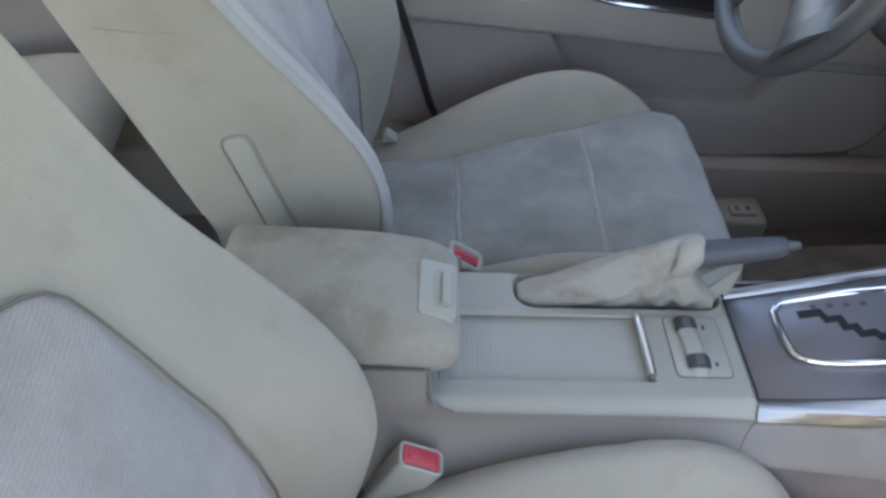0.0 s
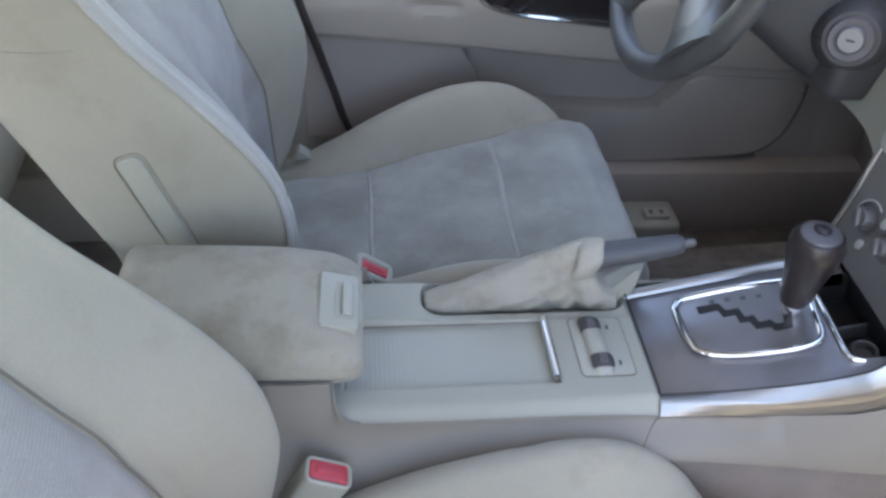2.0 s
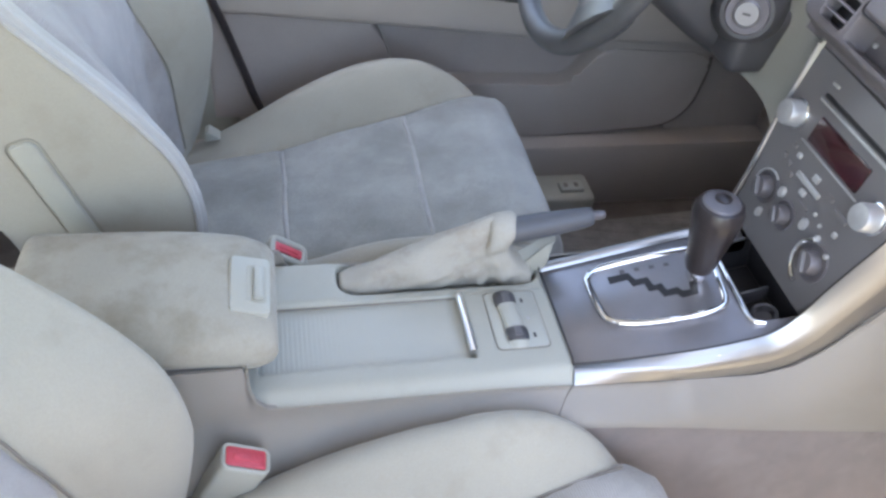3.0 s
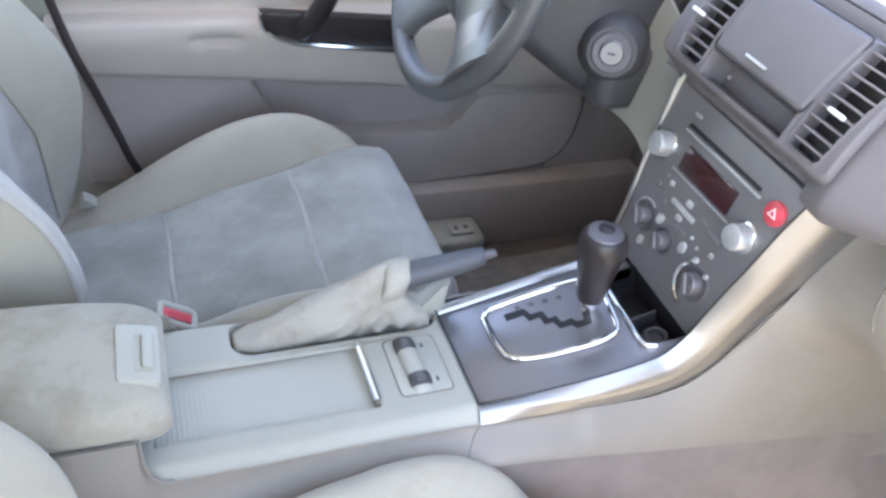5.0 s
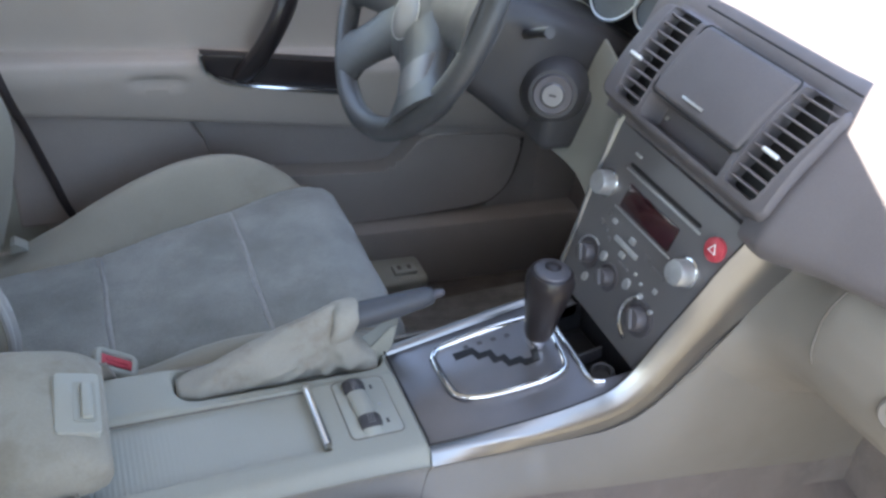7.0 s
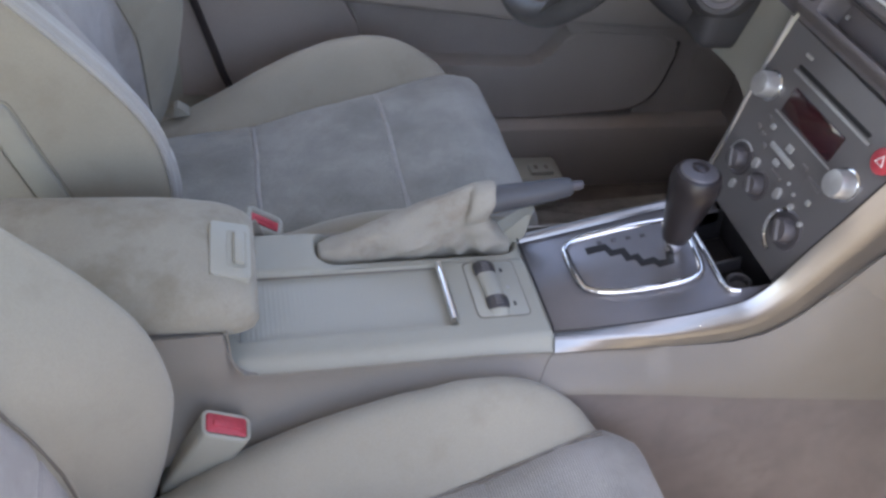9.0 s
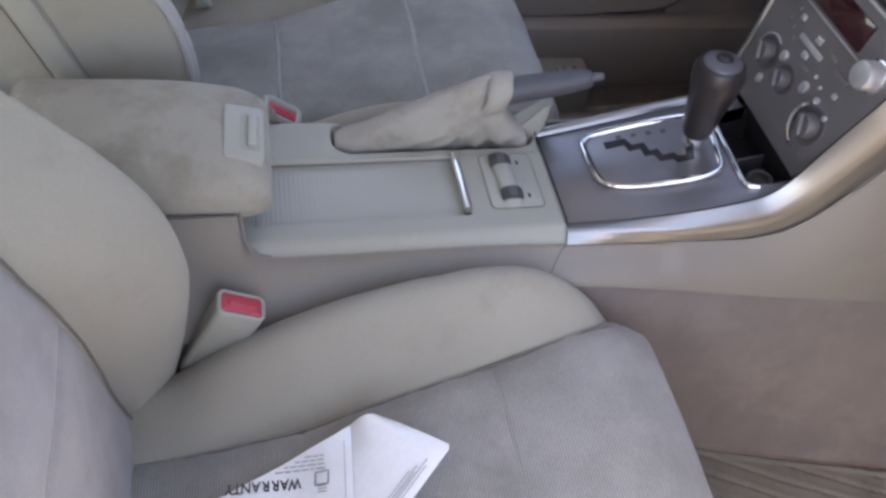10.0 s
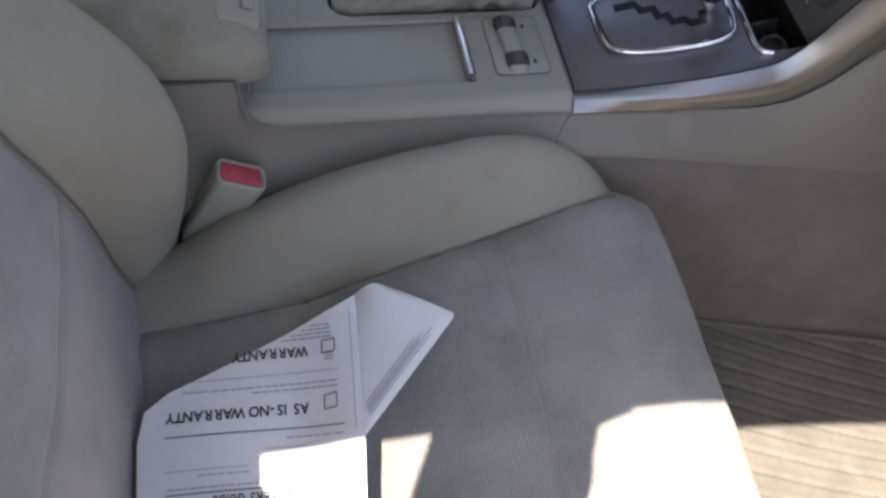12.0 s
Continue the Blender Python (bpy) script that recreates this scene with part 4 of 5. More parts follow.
part("lid", loft(rings), ARM_CLOTH, arm, "beige cloth with brown stains")
AM = Matrix.Translation((0.081, -0.022, 0.5150)) @ pose(0, 0, 0, 6, 15, 0)
catch = part("catch", slab(rrect(0.040, 0.070, 0.005, 4), -0.012, 0.0015, AM, 0.002), PALE, arm, "pale plastic catch plate")
part("finger_pull", rbox((0.0075, 0, 0.0035), (0.010, 0.040, 0.006), 0.002, 2, AM), PALE, catch)
part("recess", slab(rrect(0.020, 0.046, 0.003, 3, 0.006, 0), 0.001, 0.0022, AM), BEIGE, catch)

# parking brake with its gathered cloth boot
pb = thing("parking_brake", (0.3, 0.06, 0.41), "grey parking brake lever in a dirty beige cloth boot", "handbrake")
rings = []
for x in np.linspace(0.178, 0.408, 60):
    zt = ip(x, [0.178, 0.20, 0.25, 0.30, 0.345, 0.362, 0.375, 0.39, 0.408], [0.424, 0.433, 0.457, 0.482, 0.507, 0.512, 0.470, 0.446, 0.432])
    hw = ip(x, [0.178, 0.20, 0.30, 0.36, 0.408], [0.010, 0.017, 0.021, 0.0215, 0.016])
    ring = []
    for t in np.linspace(0, 2 * math.pi, 40, endpoint=False):
        c, q = math.cos(t), math.sin(t)
        n = 2.6
        k = (abs(c) ** n + abs(q) ** n) ** (-1 / n)
        zz = 0.5 * (zt + 0.405) + 0.5 * (zt - 0.405) * k * q
        low = 1 - step(0.41, zt + 0.002, zz)
        fold = math.sin((zz - 0.45 * x) * 260 + 3.0 * noise.noise((x * 16, zz * 10, 1.0)))
        wr = 0.0055 * noise.noise((x * 15 + zz * 6, c * 1.2, zz * 40)) + 0.0036 * fold * step(0.22, 0.31, x) * low + 0.0015 * noise.noise((x * 60, c * 3, zz * 90))
        wr += 0.0042 * math.sin((x + 0.5 * zz) * 190) * step(0.30, 0.345, x) * step(0.385, 0.36, x) * low
        wide = hw * k * c * (1.06 - 0.40 * step(0.43, 0.51, zz))
        wr *= step(0.402, 0.424, zz)
        ring.append((x, 0.0685 + wide + wr * (1 if abs(c) > 0.2 else 0.3), zz + 0.3 * wr))
    rings.append(ring)
part("boot", loft(rings), BOOT, pb, "creased dirty beige cloth boot", 70)
hem = []
for x, k in ((0.346, 0.92), (0.349, 1.06), (0.356, 1.10), (0.366, 1.08), (0.372, 1.04), (0.3735, 0.98), (0.372, 0.80)):
    hem.append([(x + 0.004 * math.sin(t) + 0.001 * math.sin(5 * t), 0.0635 + 0.0195 * k * math.cos(t), 0.4875 + 0.2 * (x - 0.36) + 0.0235 * k * math.sin(t) * (1.15 if math.sin(t) < 0 else 1)) for t in np.linspace(0, 2 * math.pi, 30, endpoint=False)])
part("hem", loft(hem), BOOT, pb, "sewn hem of the boot")
lever = part("lever", tube(spline([(0.358, 0.063, 0.488), (0.37, 0.063, 0.4895), (0.42, 0.064, 0.496), (0.465, 0.065, 0.503), (0.474, 0.065, 0.5045)], 6), [0.0165] * 8 + [0.0160, 0.0158, 0.0155, 0.0152, 0.0148, 0.0144, 0.014, 0.0135] + [0.013, 0.0125, 0.012, 0.0115, 0.011, 0.0105, 0.010] + [0.009] * 2, 16), LEVER, pb, "dark grey plastic grip")
part("button", tube([(0.472, 0.065, 0.5042), (0.484, 0.065, 0.506), (0.488, 0.065, 0.5066)], [0.0060, 0.0058, 0.0045], 12), STACK_DARK, lever, "grey release button")
part("shield", slab([(0.385, 0.428), (0.43, 0.462), (0.435, 0.470), (0.432, 0.43), (0.42, 0.41), (0.39, 0.41)], -0.02, 0.0, Matrix(((1, 0, 0, 0), (0, 0, -1, 0.062), (0, 1, 0, 0), (0, 0, 0, 1))), 0.006, 3), BEIGE, pb, "beige plastic shield")

# ---- dashboard ----
dash = thing("dashboard", (0.9, 0, 0.45), "dark upper dashboard over beige lower trim with vents and radio", "dashboard")
PAD = {
    -0.09: ((0.86, 0.680), (0.80, 0.690), (0.77, 0.70), (0.765, 0.712), (0.765, 0.757), (0.77, 0.802), (0.78, 0.842), (0.81, 0.857), (0.88, 0.864), (1.17, 0.855)),
    0.20: ((0.875, 0.665), (0.82, 0.676), (0.779, 0.688), (0.769, 0.705), (0.771, 0.75), (0.783, 0.80), (0.80, 0.838), (0.83, 0.855), (0.90, 0.862), (1.17, 0.855)),
    -0.118: ((0.84, 0.672), (0.735, 0.676), (0.712, 0.684), (0.706, 0.704), (0.735, 0.757), (0.755, 0.802), (0.772, 0.842), (0.80, 0.857), (0.88, 0.864), (1.17, 0.855)),
    -0.152: ((0.80, 0.680), (0.722, 0.681), (0.704, 0.690), (0.696, 0.712), (0.7095, 0.757), (0.735, 0.802), (0.764, 0.838), (0.80, 0.857), (0.88, 0.864), (1.17, 0.855)),
    -0.205: ((0.82, 0.689), (0.750, 0.691), (0.731, 0.698), (0.722, 0.717), (0.732, 0.760), (0.752, 0.803), (0.780, 0.839), (0.82, 0.858), (0.90, 0.864), (1.17, 0.855)),
    -0.28: ((0.84, 0.698), (0.776, 0.700), (0.755, 0.707), (0.746, 0.725), (0.753, 0.765), (0.770, 0.806), (0.797, 0.841), (0.84, 0.859), (0.92, 0.864), (1.17, 0.855)),
    -0.75: ((0.88, 0.698), (0.815, 0.700), (0.793, 0.707), (0.784, 0.725), (0.790, 0.765), (0.806, 0.806), (0.832, 0.841), (0.87, 0.859), (0.94, 0.864), (1.17, 0.855)),
}
def pad_section(y):
    ks = sorted(PAD)
    return [(ip(y, ks, [PAD[k][i][0] for k in ks]), ip(y, ks, [PAD[k][i][1] for k in ks])) for i in range(10)]
part("core", join(rbox((0.93, 0.0, 0.50), (0.24, 0.20, 0.40), 0.02), rbox((0.81, 0.0, 0.57), (0.14, 0.20, 0.24), 0.01)), DARK, dash)
ys = list(np.linspace(0.20, -0.09, 12)) + list(np.linspace(-0.095, -0.30, 42)) + list(np.linspace(-0.32, -0.75, 14))
rows = [[(p.x, y, p.z) for p in spline([(a, 0, b) for a, b in pad_section(y)], 5)] for y in ys]
part("upper_pad", sheet(rows, 0.006), DASH, dash, "dark grained dash pad")
# tan lower trim: from the strip round a hollow corner to the glove box roll
def glove_x(z):
    return ip(z, [0.44, 0.47, 0.50, 0.53, 0.56, 0.60, 0.64, 0.67, 0.70], [1.02, 0.93, 0.865, 0.82, 0.790, 0.769, 0.764, 0.768, 0.786])
edge = [Vector(p) for p in spline(bot_e[5:], 4)]
rows = []
for p in edge:
    zg = ip(p.z, [0.44, 0.4887, 0.5336, 0.5743, 0.6189, 0.6522, 0.685], [0.455, 0.500, 0.548, 0.596, 0.640, 0.670, 0.700])
    g = Vector((glove_x(zg), -0.212, zg))
    c = Vector((max(p.x, g.x) + 0.003, p.y - 0.026, 0.5 * (p.z + zg)))
    row = [p * (1 - t) ** 2 + c * 2 * t * (1 - t) + g * t * t for t in np.linspace(0, 1, 16)]
    row += [Vector((g.x + ip(-y, [0.212, 0.40, 0.76], [0, 0.012, 0.03]), y, zg)) for y in np.linspace(-0.225, -0.75, 22)]
    rows.append(row)
lower = part("lower_trim", sheet(rows, 0.005), TAN, dash, "tan lower dash trim with glove box", 60)
seam = [(glove_x(z) - 0.0060, y, z) for y, z in ((-0.2165, 0.690), (-0.2145, 0.672), (-0.2125, 0.65), (-0.213, 0.628), (-0.2155, 0.605), (-0.219, 0.590))]
part("groove", tube(spline(seam, 8), 0.0015, 6), WELT, lower)
GM = Matrix.Translation((glove_x(0.614) + 0.0, -0.316, 0.614)) @ Vector((-1, -0.1, 0.12)).to_track_quat("Z", "Y").to_matrix().to_4x4()
lock = part("glove_lock", lathe([(0.0165, 0.0), (0.0165, 0.004), (0.0135, 0.0062), (0.010, 0.0052)], GM), TAN, lower, "round glove box lock")
part("ring", tube([GM @ Vector((0.0172 * math.cos(t), 0.0172 * math.sin(t), 0.0015)) for t in np.linspace(0, 2 * math.pi, 28, endpoint=False)], 0.0011, 6, True), WELT, lock)
part("slot", slab(rrect(0.014, 0.0034, 0.0015, 3), 0.0045, 0.0060, GM), DARK, lock)

# driver side: knee panel, hood and dials
rows = []
for y in np.linspace(0.13, 0.75, 36):
    x = 0.79 + 0.03 * step(0.13, 0.3, y)
    prof = [(x + 0.06, 0.74), (x + 0.02, 0.71), (x, 0.67), (x + 0.01, 0.63), (x + 0.05, 0.60), (x + 0.13, 0.585), (x + 0.27, 0.57)]
    rows.append([(p.x, y, p.z) for p in spline([(a, 0, b) for a, b in prof], 5)])
part("knee_panel", sheet(rows, 0.005), KNEE, dash, "dark tan knee panel under the column")
rows = []
for y in np.linspace(0.21, 0.60, 40):
    k = math.sqrt(max(0.0, 1 - ((y - 0.405) / 0.20) ** 2))
    prof = [(0.86, 0.74), (0.85, 0.80 + 0.04 * k), (0.735 + 0.07 * (1 - k), 0.83 + 0.085 * k), (0.76 + 0.06 * (1 - k), 0.845 + 0.10 * k), (0.85, 0.85 + 0.09 * k), (1.0, 0.86 + 0.03 * k), (1.15, 0.86)]
    rows.append([(p.x, y, p.z) for p in spline([(a, 0, b) for a, b in prof], 4)])
part("instrument_hood", sheet(rows, 0.006), DASH, dash, "dark hood over the dials")
cl = part("instrument_panel", rbox((0.845, 0.37, 0.80), (0.02, 0.38, 0.14), 0.01), BLACK, dash, "dark instrument panel")
for y, r in ((0.245, 0.040), (0.335, 0.058), (0.455, 0.052)):
    IM = Matrix.Translation((0.832, y, 0.795)) @ Vector((-1, 0, 0.35)).to_track_quat("Z", "Y").to_matrix().to_4x4()
    dial = part("dial", lathe([(r, 0), (r, 0.004), (r - 0.004, 0.003)], IM, 36), BLACK, cl)
    part("ring", tube([IM @ Vector((r * math.cos(t), r * math.sin(t), 0.004)) for t in np.linspace(0, 2 * math.pi, 40, endpoint=False)], 0.0025, 8, True), SILVER, dial, "silver bezel")

# centre stack
SM = plane_frame((0.70, 0, 0.63), 79)
stack = part("stack_panel", slab([(-0.094, -0.153), (0.088, -0.155), (0.0985, -0.0933), (0.110, -0.0394), (0.1195, 0.013), (0.1315, 0.068), (-0.112, 0.072), (-0.106, -0.02), (-0.096, -0.10)], -0.03, 0.0, SM, 0.003), STACK_GREY, dash, "grey metallic audio and climate panel")
part("edge_trim", tube(spline([SM @ Vector(p) for p in ((-0.097, -0.17, 0.002), (-0.098, -0.10, 0.002), (-0.107, -0.02, 0.002), (-0.1135, 0.072, 0.002))], 6), 0.003, 8), METAL_STRIP, dash, "thin bright edge")
def knob_at(x, u, r, h, mat, label, base=None, mark=True):
    kb = part("knob", lathe([(r * 1.02, 0), (r, h * 0.8), (r * 0.9, h), (r * 0.55, h + 0.0012)], SM @ Matrix.Translation((x, u, 0)), 30), mat, dash, label)
    if base:
        part("collar", lathe([(base, 0), (base, 0.002), (base - 0.002, 0.0032), (r * 1.05, 0.0032)], SM @ Matrix.Translation((x, u, 0)), 32), CHROME, kb)
    return kb
knob_at(-0.083, -0.001, 0.0150, 0.020, SILVER, "silver rotary knob", 0.0178)
knob_at(0.085, -0.014, 0.0150, 0.020, SILVER, "silver rotary knob", 0.0178)
part("display", slab(rrect(0.097, 0.031, 0.002, 3, 0, 0.003), -0.002, 0.002, SM, 0.0006), DISPLAY, dash, "dark red display window")
part("slot", slab(rrect(0.135, 0.0045, 0.002, 3, 0.004, 0.0375), -0.001, 0.0012, SM), BLACK, dash, "dark disc slot")
part("slot_trim", rbox((0.006, 0.0315, 0.002), (0.142, 0.0035, 0.003), 0.001, 2, SM), SILVER, dash, "bright slot trim")
part("slot_trim", rbox((0.0, -0.0165, 0.0012), (0.112, 0.0022, 0.002), 0.0006, 2, SM), SILVER, dash)
part("button", slab(rrect(0.012, 0.004, 0.001, 3, -0.058, 0.052), -0.001, 0.002, SM, 0.0006), SILVER, dash)
hz = part("hazard_switch", lathe([(0.0135, 0), (0.0135, 0.004), (0.0115, 0.0055)], SM @ Matrix.Translation((0.103, 0.030, 0)), 28), RED, dash, "round red hazard switch")
tri = [(0.103 + 0.0062 * math.cos(a), 0.0298 + 0.0062 * math.sin(a), 0.0058) for a in (math.pi / 2, math.pi * 7 / 6, math.pi * 11 / 6)]
part("triangle", tube([SM @ Vector(p) for p in tri], 0.0009, 6, True), WHITE, hz, "white warning triangle")
# climate dials
for x, u, r, arc in ((-0.060, -0.090, 0.0205, (60, 235)), (-0.013, -0.094, 0.0180, None), (0.060, -0.100, 0.0225, (118, 262))):
    well = part("dial", lathe([(r, -0.001), (r, 0.0012), (r - 0.0018, 0.0020), (r - 0.004, 0.0008)], SM @ Matrix.Translation((x, u, 0)), 32), STACK_DARK, dash, "dark climate dial")
    part("knob", lathe([(r * 0.66, 0), (r * 0.62, 0.011), (r * 0.54, 0.0140), (r * 0.2, 0.0144)], SM @ Matrix.Translation((x, u, 0)), 26), STACK_DARK, well)
    part("grip", rbox((x, u, 0.0150), (0.006, r * 1.05, 0.006), 0.0015, 2, SM @ Matrix.Translation((x, u, 0)) @ pose(0, 0, 0, 0, 0, 35) @ Matrix.Translation((-x, -u, 0))), STACK_GREY, well)
    if arc:
        ra, wide = (r + 0.001, 0.0012) if x < 0 else (r + 0.0055, 0.0030)
        part("arc", tube([SM @ Vector((x + ra * math.cos(radians(a)), u - 0.004 * (x > 0) + ra * math.sin(radians(a)), 0.002)) for a in np.linspace(*arc, 22)], wide, 8), CHROME if x > 0 else SILVER, well, "bright arc")
for x, u, w, h in ((-0.034, -0.077, 0.010, 0.013), (0.019, -0.080, 0.010, 0.014), (-0.047, -0.118, 0.008, 0.012), (0.046, -0.077, 0.007, 0.007), (0.070, -0.082, 0.006, 0.006)):
    part("button", slab(rrect(w, h, min(w, h) * 0.48, 4, x, u), -0.001, 0.004, SM, 0.001), SILVER, dash)
for x, u, w, h, mat in ((-0.009, -0.0465, 0.046, 0.0065, SILVER), (-0.004, -0.0345, 0.010, 0.008, SILVER), (-0.009, -0.0575, 0.010, 0.007, SILVER), (0.001, -0.0675, 0.020, 0.004, STACK_GREY), (0.028, -0.036, 0.010, 0.006, STACK_GREY), (0.052, -0.041, 0.024, 0.006, STACK_GREY), (-0.064, -0.045, 0.007, 0.006, STACK_GREY), (-0.044, -0.032, 0.007, 0.006, SILVER), (-0.051, -0.048, 0.007, 0.006, STACK_GREY), (-0.058, -0.028, 0.007, 0.006, STACK_GREY), (-0.040, -0.056, 0.007, 0.006, STACK_GREY), (0.024, -0.062, 0.004, 0.004, SILVER), (0.038, -0.066, 0.004, 0.004, SILVER), (0.061, -0.059, 0.006, 0.006, SILVER)):
    part("button", slab(rrect(w, h, 0.0012, 2, x, u), -0.001, 0.0026, SM, 0.0007), mat, dash)
# pod with two vents and a lidded tray
VM = plane_frame((0.69, 0, 0.72), 60)
VENTS = ((-0.0933, -0.0064, 0.043, 0.006), (0.1076, 0.0071, 0.043, 0.010))
def vent_at(v, u):
    """Centre and width of a vent at a height on the pod."""
    k = (u - 0.015) / 0.12
    return v[0] + v[1] * k, v[2] + v[3] * k
def barrel_h(u):
    return 0.011 * (1 - min(1.3, abs(u - 0.074) / 0.072) ** 2)
def pod_z(x, u):
    e = inside(x, u, 0.002, 0.070, 0.304, 0.142, 0.020, 0.010)
    z = barrel_h(u) - 0.030 * (1 - e)
    for v in VENTS:
        c, w = vent_at(v, u)
        q = inside((x - c) / w * 0.046, u, 0, 0.0755, 0.046, 0.118, 0.007, 0.0025)
        lip = inside((x - c) / w * 0.046, u, 0, 0.0755, 0.053, 0.125, 0.010, 0.003)
        z += 0.0015 * lip - 0.026 * q
    z += 0.0028 * inside(x, u, 0.0075 + 0.02 * (u - 0.09), 0.089, 0.146, 0.088, 0.006, 0.003)
    z -= 0.034 * inside(x, u, 0.0065, 0.0285, 0.140, 0.031, 0.005, 0.003)
    return z
pod = part("pod", relief(-0.151, 0.156, -0.004, 0.144, 0.0017, pod_z, VM, -0.11), DASH, dash, "dark pod with vents and a lidded tray", 50)
part("groove", tube([VM @ Vector((x, 0.1505 - 0.00004 * x, -0.002)) for x in np.linspace(-0.09, 0.138, 12)], 0.0013, 5), BLACK, dash)
part("groove", tube([VM @ Vector((a + 0.0075 + 0.02 * (b - 0.09), b, barrel_h(b) + 0.0005)) for a, b in rrect(0.149, 0.091, 0.007, 4, 0, 0.089)], 0.0011, 5, True), BLACK, pod)
for v in VENTS:
    part("vent_back", slab([(vent_at(v, u)[0] + dx * vent_at(v, u)[1], u) for u, dx in ((0.018, -0.48), (0.018, 0.48), (0.133, 0.48), (0.133, -0.48))], -0.023, -0.012, VM), BLACK, pod)
    for k in range(9):
        u = 0.0265 + 0.0122 * k
        c, w = vent_at(v, u)
        M = VM @ Matrix.Translation((c, u, barrel_h(u) - 0.0075)) @ pose(0, 0, 0, 6, 0, 0)
        part("slat", rbox((0, 0, 0), (w - 0.001, 0.0022, 0.012), 0.0006, 1, M), SLAT, pod)
    part("vent_tab", rbox((vent_at(v, 0.064)[0] + (0.002 if v[0] > 0 else -0.022), 0.063, barrel_h(0.063) + 0.001), (0.020, 0.0045, 0.006), 0.0012, 2, VM), WHITE, pod, "bright vent tab")
part("lid_pull", rbox((-0.001, 0.0565, barrel_h(0.0565) + 0.0048), (0.034, 0.0035, 0.003), 0.001, 2, VM), SILVER, pod, "bright lid pull")
for x in (-0.052, 0.066):
    part("screw", lathe([(0.0028, 0), (0.0028, 0.002), (0.002, 0.0026)], VM @ Matrix.Translation((x, 0.0285, -0.027)), 12), SILVER, pod)

# ---- steering ----
sc = thing("steering_column", (0.72, 0.36, 0.6), "dark plastic steering column shroud with ignition lock", "steering column")
rings = []
for k, x in enumerate(np.linspace(0.575, 0.84, 10)):
    c = Vector((x, 0.355, 0.714 - (x - 0.60) * 0.35))
    w, h = ip(x, [0.6, 0.68, 0.84], [0.055, 0.085, 0.095]), ip(x, [0.6, 0.68, 0.84], [0.066, 0.092, 0.10])
    rings.append([(c.x, c.y + a, c.z + b) for a, b in rrect(2 * w, 2 * h, 0.03, 5)])
part("shroud", loft(rings), DARK, sc, "dark shroud")
face = Vector((-0.55, -0.80, 0.22)).normalized()
KM = Matrix.Translation((0.690, 0.232, 0.676)) @ face.to_track_quat("Z", "Y").to_matrix().to_4x4()
part("lock_housing", lathe([(0.052, -0.09), (0.046, -0.025), (0.036, -0.004), (0.032, 0.0)], KM, 28), DARK, sc, "dark lock housing")
lock = part("ignition_ring", lathe([(0.027, -0.002), (0.027, 0.003), (0.025, 0.006), (0.019, 0.004)], KM, 30), DASH, sc, "grey ring round the ignition lock")
part("ignition_lock", lathe([(0.0165, 0.0), (0.0165, 0.008), (0.014, 0.0105)], KM, 28), STACK_GREY, lock, "silver ignition lock")
part("key_slot", slab(rrect(0.010, 0.0028, 0.001, 2), 0.0102, 0.0112, KM), BLACK, lock)
part("lower_shroud", rbox((0.737, 0.282, 0.632), (0.10, 0.115, 0.085), 0.016, 4), DARK, sc)
part("stalk", tube([(0.66, 0.28, 0.74), (0.63, 0.20, 0.775), (0.625, 0.175, 0.785)], [0.0065, 0.006, 0.007], 10), DARK, sc, "wiper stalk")
cheek = [Vector(p) for p in ((0.715, 0.108, 0.705), (0.694, 0.107, 0.595), (0.74, 0.29, 0.566), (0.775, 0.26, 0.74))]
part("trim_cheek", sheet([[cheek[0].lerp(cheek[3], j).lerp(cheek[1].lerp(cheek[2], j), k) + Vector((0.012 * math.sin(j * math.pi), 0, 0)) for j in np.linspace(0, 1, 9)] for k in np.linspace(0, 1, 10)], 0.004), BEIGE, dash, "beige cheek beside the stack")

wheel = thing("steering_wheel", (0.528, 0.352, 0.772), "dark leather steering wheel with padded hub and four spokes", "steering wheel")
wn_, wx = Vector((-math.cos(radians(19.7)), 0, math.sin(radians(19.7)))), Vector((0, -1, 0))
WM = Matrix((wx, wn_.cross(wx), wn_)).transposed().to_4x4()
WM.translation = (0.528, 0.352, 0.772)
UPW = tuple(wn_)
R = 0.184
part("rim", tube([WM @ Vector((R * math.cos(t), R * math.sin(t), 0)) for t in np.linspace(0, 2 * math.pi, 80, endpoint=False)], 0.0165, 16, True, flat=0.92), LEATHER, wheel, "dark leather rim")
pad = [(p.x, p.y) for p in spline([(-0.075, 0.05, 0), (0, 0.064, 0), (0.075, 0.05, 0), (0.088, 0.0, 0), (0.074, -0.058, 0), (0.030, -0.094, 0), (-0.030, -0.094, 0), (-0.074, -0.058, 0), (-0.088, 0.0, 0)], 6, True)]
rings = []
for k, h in ((0.9, -0.060), (1.0, -0.044), (1.0, -0.022), (0.93, -0.012), (0.78, -0.006), (0.45, -0.002), (0.1, -0.001)):
    rings.append([WM @ Vector((a * k, b * k, h)) for a, b in pad])
hub = part("hub", loft(rings), LEATHER, wheel, "dark padded hub")
part("emblem", lathe([(0.031, -0.006), (0.031, -0.0005), (0.027, 0.001), (0.01, 0.0012)], WM @ Matrix.Translation((0, -0.036, 0)), 30), STACK_GREY, hub, "round emblem boss")
part("ring", tube([WM @ Vector((0.032 * math.cos(t), -0.036 + 0.032 * math.sin(t), -0.0015)) for t in np.linspace(0, 2 * math.pi, 36, endpoint=False)], 0.0012, 6, True), SILVER, hub)
